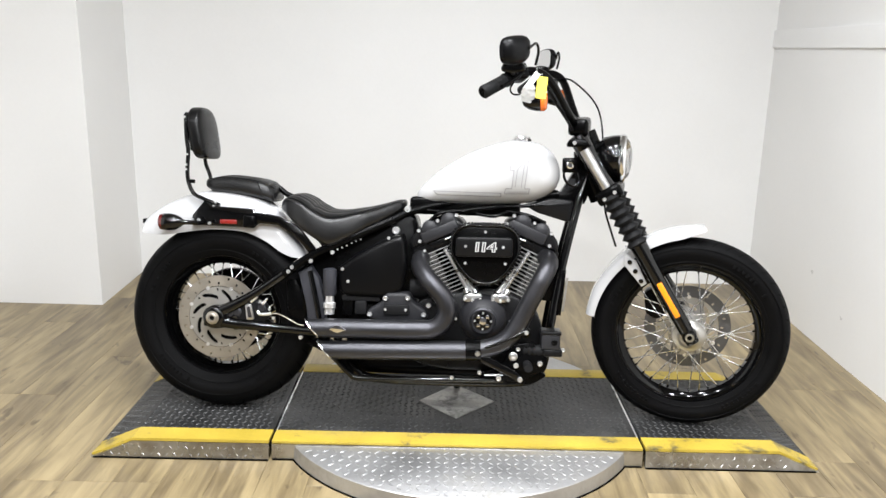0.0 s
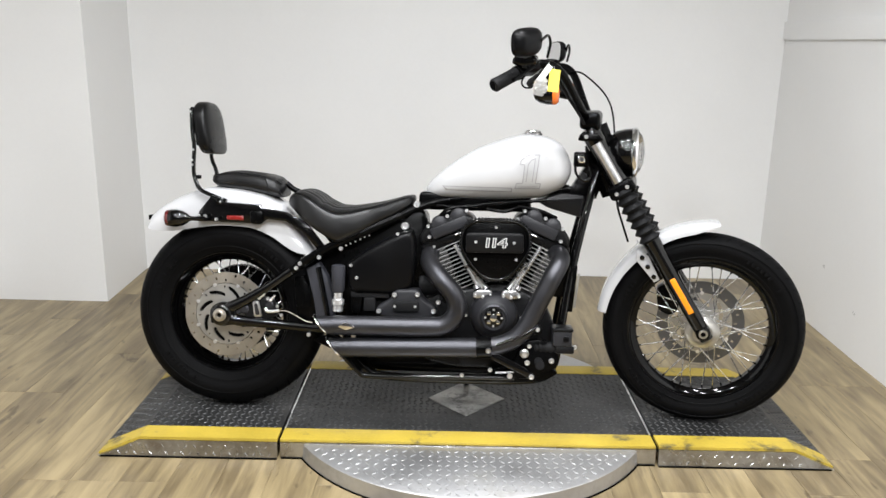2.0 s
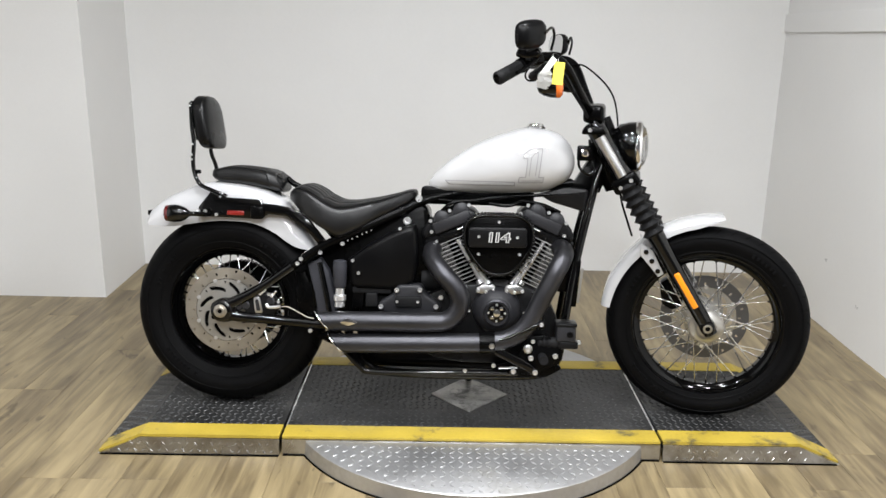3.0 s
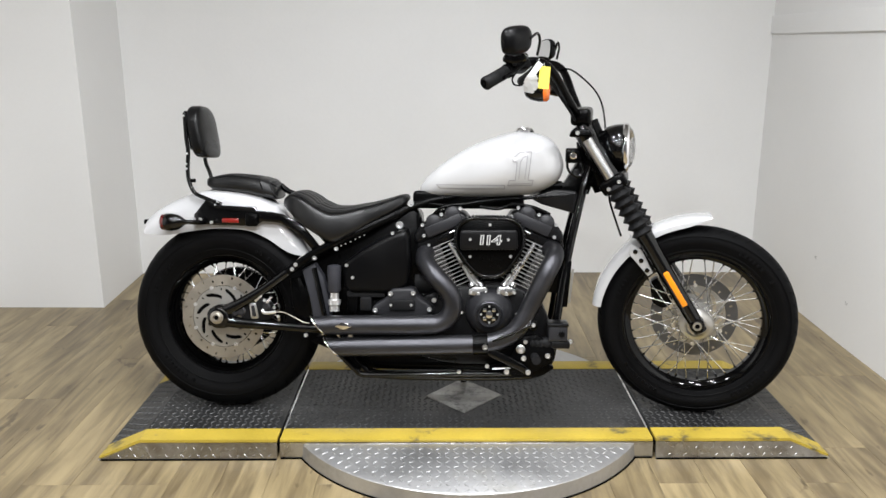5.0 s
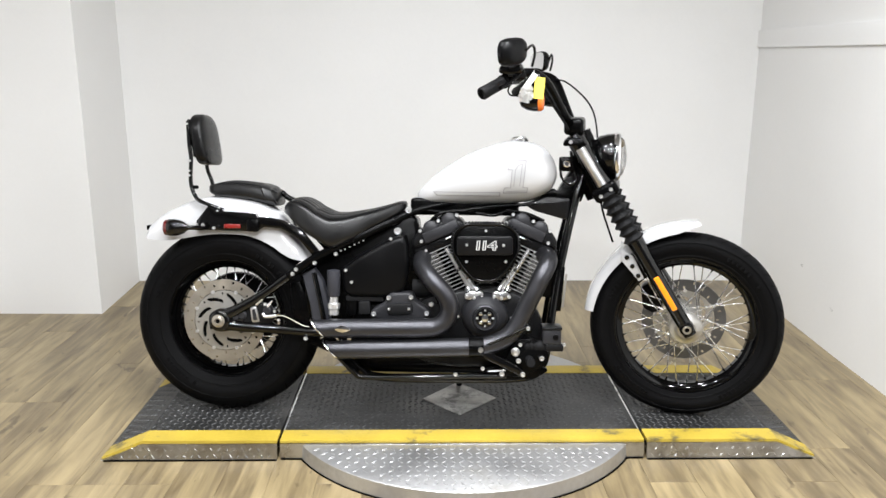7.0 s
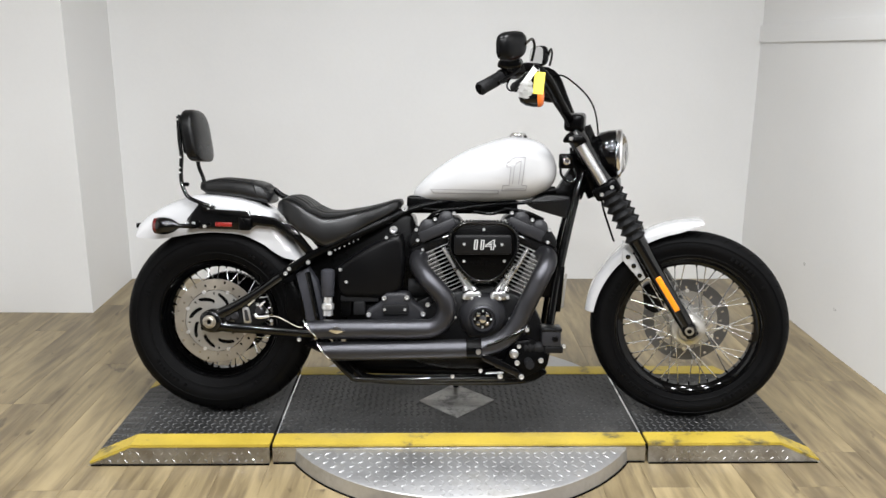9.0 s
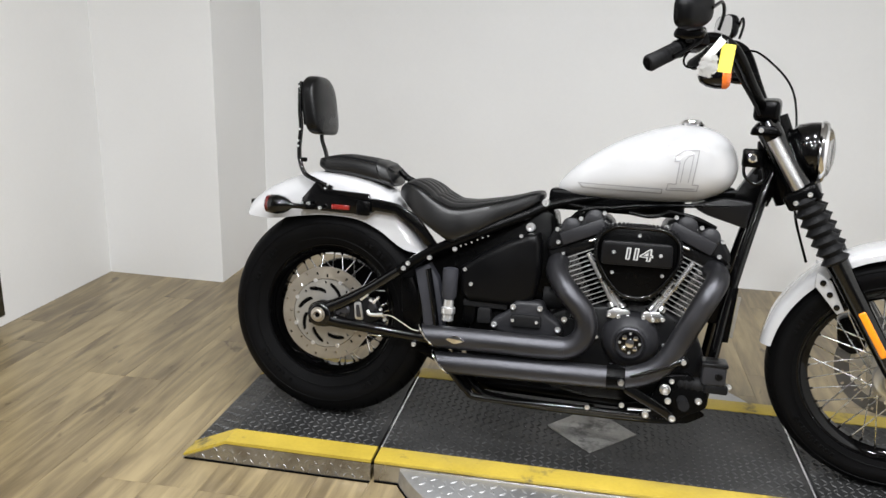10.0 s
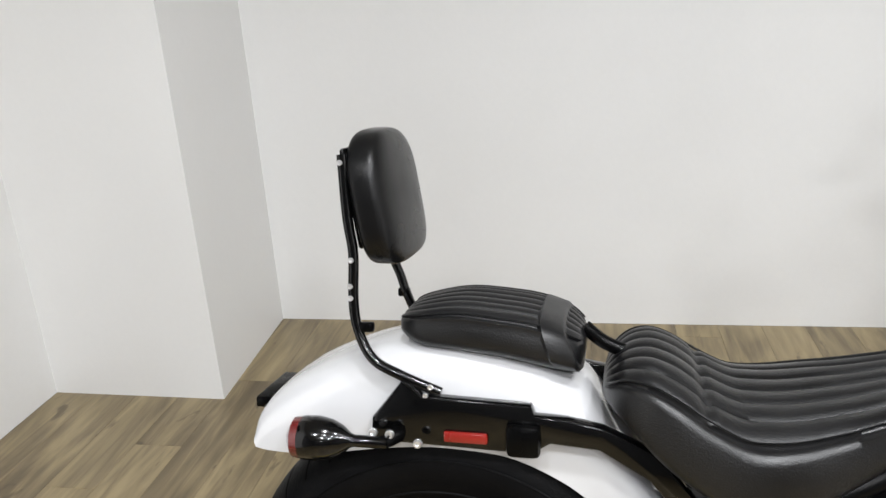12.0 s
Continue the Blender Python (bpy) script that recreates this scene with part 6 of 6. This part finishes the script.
# ---- raised tread pattern ----
def lozenges(name, places, L, W, H, mat, label):
    """Raised lens-shaped studs; places are (x, y, z, turn)."""
    verts, faces = [], []
    for x, y, z, turn in places:
        c, s = math.cos(turn), math.sin(turn)
        b = len(verts)
        for u, v, h in ((-L, 0, 0), (0, -W, 0), (L, 0, 0), (0, W, 0), (-L * 0.55, 0, H), (L * 0.55, 0, H)):
            verts.append((x + u * c - v * s, y + u * s + v * c, z + h))
        faces += [(b, b + 1, b + 4), (b + 1, b + 5, b + 4), (b + 1, b + 2, b + 5), (b + 2, b + 3, b + 5), (b + 3, b + 4, b + 5), (b + 3, b, b + 4)]
    me = bpy.data.meshes.new(name)
    me.from_pydata(verts, [], faces)
    me.materials.append(mat)
    ob = new(name, me)
    ob.parent = platform
    return tagged(ob, label, kind="stuff")


def skirt_studs(name, x0, x1, y, z0, z1, mat, label, cut=None):
    """Studs on the upright front skirts."""
    verts, faces = [], []
    n = int((x1 - x0) / 0.026)
    for i in range(n):
        for j in range(2):
            x, z = x0 + 0.013 + i * 0.026 + (0.013 if j else 0), z0 + 0.014 + j * 0.024
            if x > x1 - 0.01 or (cut and not cut(x, z)):
                continue
            s = 1 if (i + j) % 2 else -1
            b = len(verts)
            for u, v, h in ((-0.010, 0, 0), (0, -0.0032, 0), (0.010, 0, 0), (0, 0.0032, 0), (-0.005, 0, 0.002), (0.005, 0, 0.002)):
                verts.append((x + (u - s * v) * 0.707, y - h - 0.011 * (1 - (z + (s * u + v) * 0.707) / 0.056), z + (s * u + v) * 0.707))
            faces += [(b, b + 1, b + 4), (b + 1, b + 5, b + 4), (b + 1, b + 2, b + 5), (b + 2, b + 3, b + 5), (b + 3, b + 4, b + 5), (b + 3, b, b + 4)]
    me = bpy.data.meshes.new(name)
    me.from_pydata(verts, [], faces)
    me.materials.append(mat)
    ob = new(name, me)
    ob.parent = platform
    return tagged(ob, label, kind="stuff")


def tread_grid(x0, x1, y0, y1, z, pitch, keep=lambda x, y: True):
    out = []
    for i in range(int((x1 - x0) / pitch) + 1):
        for j in range(int((y1 - y0) / pitch) + 1):
            x, y = x0 + i * pitch, y0 + j * pitch
            if keep(x, y):
                out.append((x, y, z, radians(40 if (i + j) % 2 else -50)))
    return out


lozenges("plate_stud", tread_grid(DISC_C[0] - 0.63, DISC_C[0] + 0.63, 3.345, PY0 - 0.012, 0.053, 0.028, lambda x, y: math.hypot(x - DISC_C[0], y - DISC_C[1]) < DISC_R - 0.014), 0.0125, 0.0042, 0.0022, PLATE_ALU, "raised studs of the aluminium tread plate")
skirt_studs("skirt_stud", FX0 - 0.08, SEAM0 - 0.01, PY0 - 0.0005, 0.0, 0.056, TREAD_ALU, "raised studs of the aluminium skirt", lambda x, z: z < 0.05 * (x - PX0) / (FX0 - PX0))
skirt_studs("skirt_stud", SEAM1 + 0.01, FX1 + 0.08, PY0 - 0.0005, 0.0, 0.056, TREAD_ALU, "raised studs of the aluminium skirt", lambda x, z: z < 0.05 * (PX1 - x) / (PX1 - FX1))
in_diamond = lambda x, y: abs(x - 0.053) / 0.155 + abs(y - 3.999) / 0.16 < 1
ramp_studs = []
for x0, x1 in ((PX0, FX0), (PX1, FX1)):
    for k in range(1, 6):
        f = k / 6.0
        ramp_studs += [(x0 + (x1 - x0) * f, PY0 + YW + 0.01 + 0.022 * j, 0.006 + (DECK - 0.006) * f, radians(40 if (k + j) % 2 else -50)) for j in range(22)]
lozenges("ramp_stud", ramp_studs, 0.0105, 0.0034, 0.0026, STUD, "raised studs of the black tread ramps")
lozenges("deck_stud", tread_grid(SEAM0 + 0.015, SEAM1 - 0.015, PY0 + YW + 0.01, PY1 - YW - 0.008, DECK, 0.022, lambda x, y: not in_diamond(x, y)) +
         tread_grid(FX0 + 0.01, SEAM0 - 0.015, PY0 + YW + 0.01, PY1 - YW - 0.008, DECK, 0.022) + tread_grid(SEAM1 + 0.015, FX1 - 0.01, PY0 + YW + 0.01, PY1 - YW - 0.008, DECK, 0.022), 0.0105, 0.0034, 0.0022, STUD, "raised studs of the black tread deck")

# ---- floor planks, laid lengthwise away from the camera ----
PLANK_W, PLANK_L = 0.152, 1.22
plank_meshes = {}


def plank_mesh(w, length):
    key = (round(w, 3), round(length, 3))
    if key not in plank_meshes:
        bm = box((0.0003, 0.0003, -0.008), (w - 0.0003, length - 0.0003, 0), 0.0006, 1)
        me = bpy.data.meshes.new("plank")
        bm.to_mesh(me)
        bm.free()
        me.materials.append(PLANK)
        plank_meshes[key] = me
    return plank_meshes[key]


rng = random.Random(4)
x = ROOM_LEFT
while x < ROOM_RIGHT + 0.03:
    w = min(PLANK_W, ROOM_RIGHT + 0.04 - x)
    y = ROOM_FRONT - rng.choice((0.0, 0.2, 0.4, 0.6, 0.8, 1.0))
    while y < ROOM_BACK:
        y0, y1 = max(y, ROOM_FRONT), min(y + PLANK_L, ROOM_BACK)
        if y1 - y0 > 0.02:
            ob = new("plank", plank_mesh(w, y1 - y0))
            ob.parent = floor
            ob.location = (x, y0, 0)
        y += PLANK_L
    x += PLANK_W
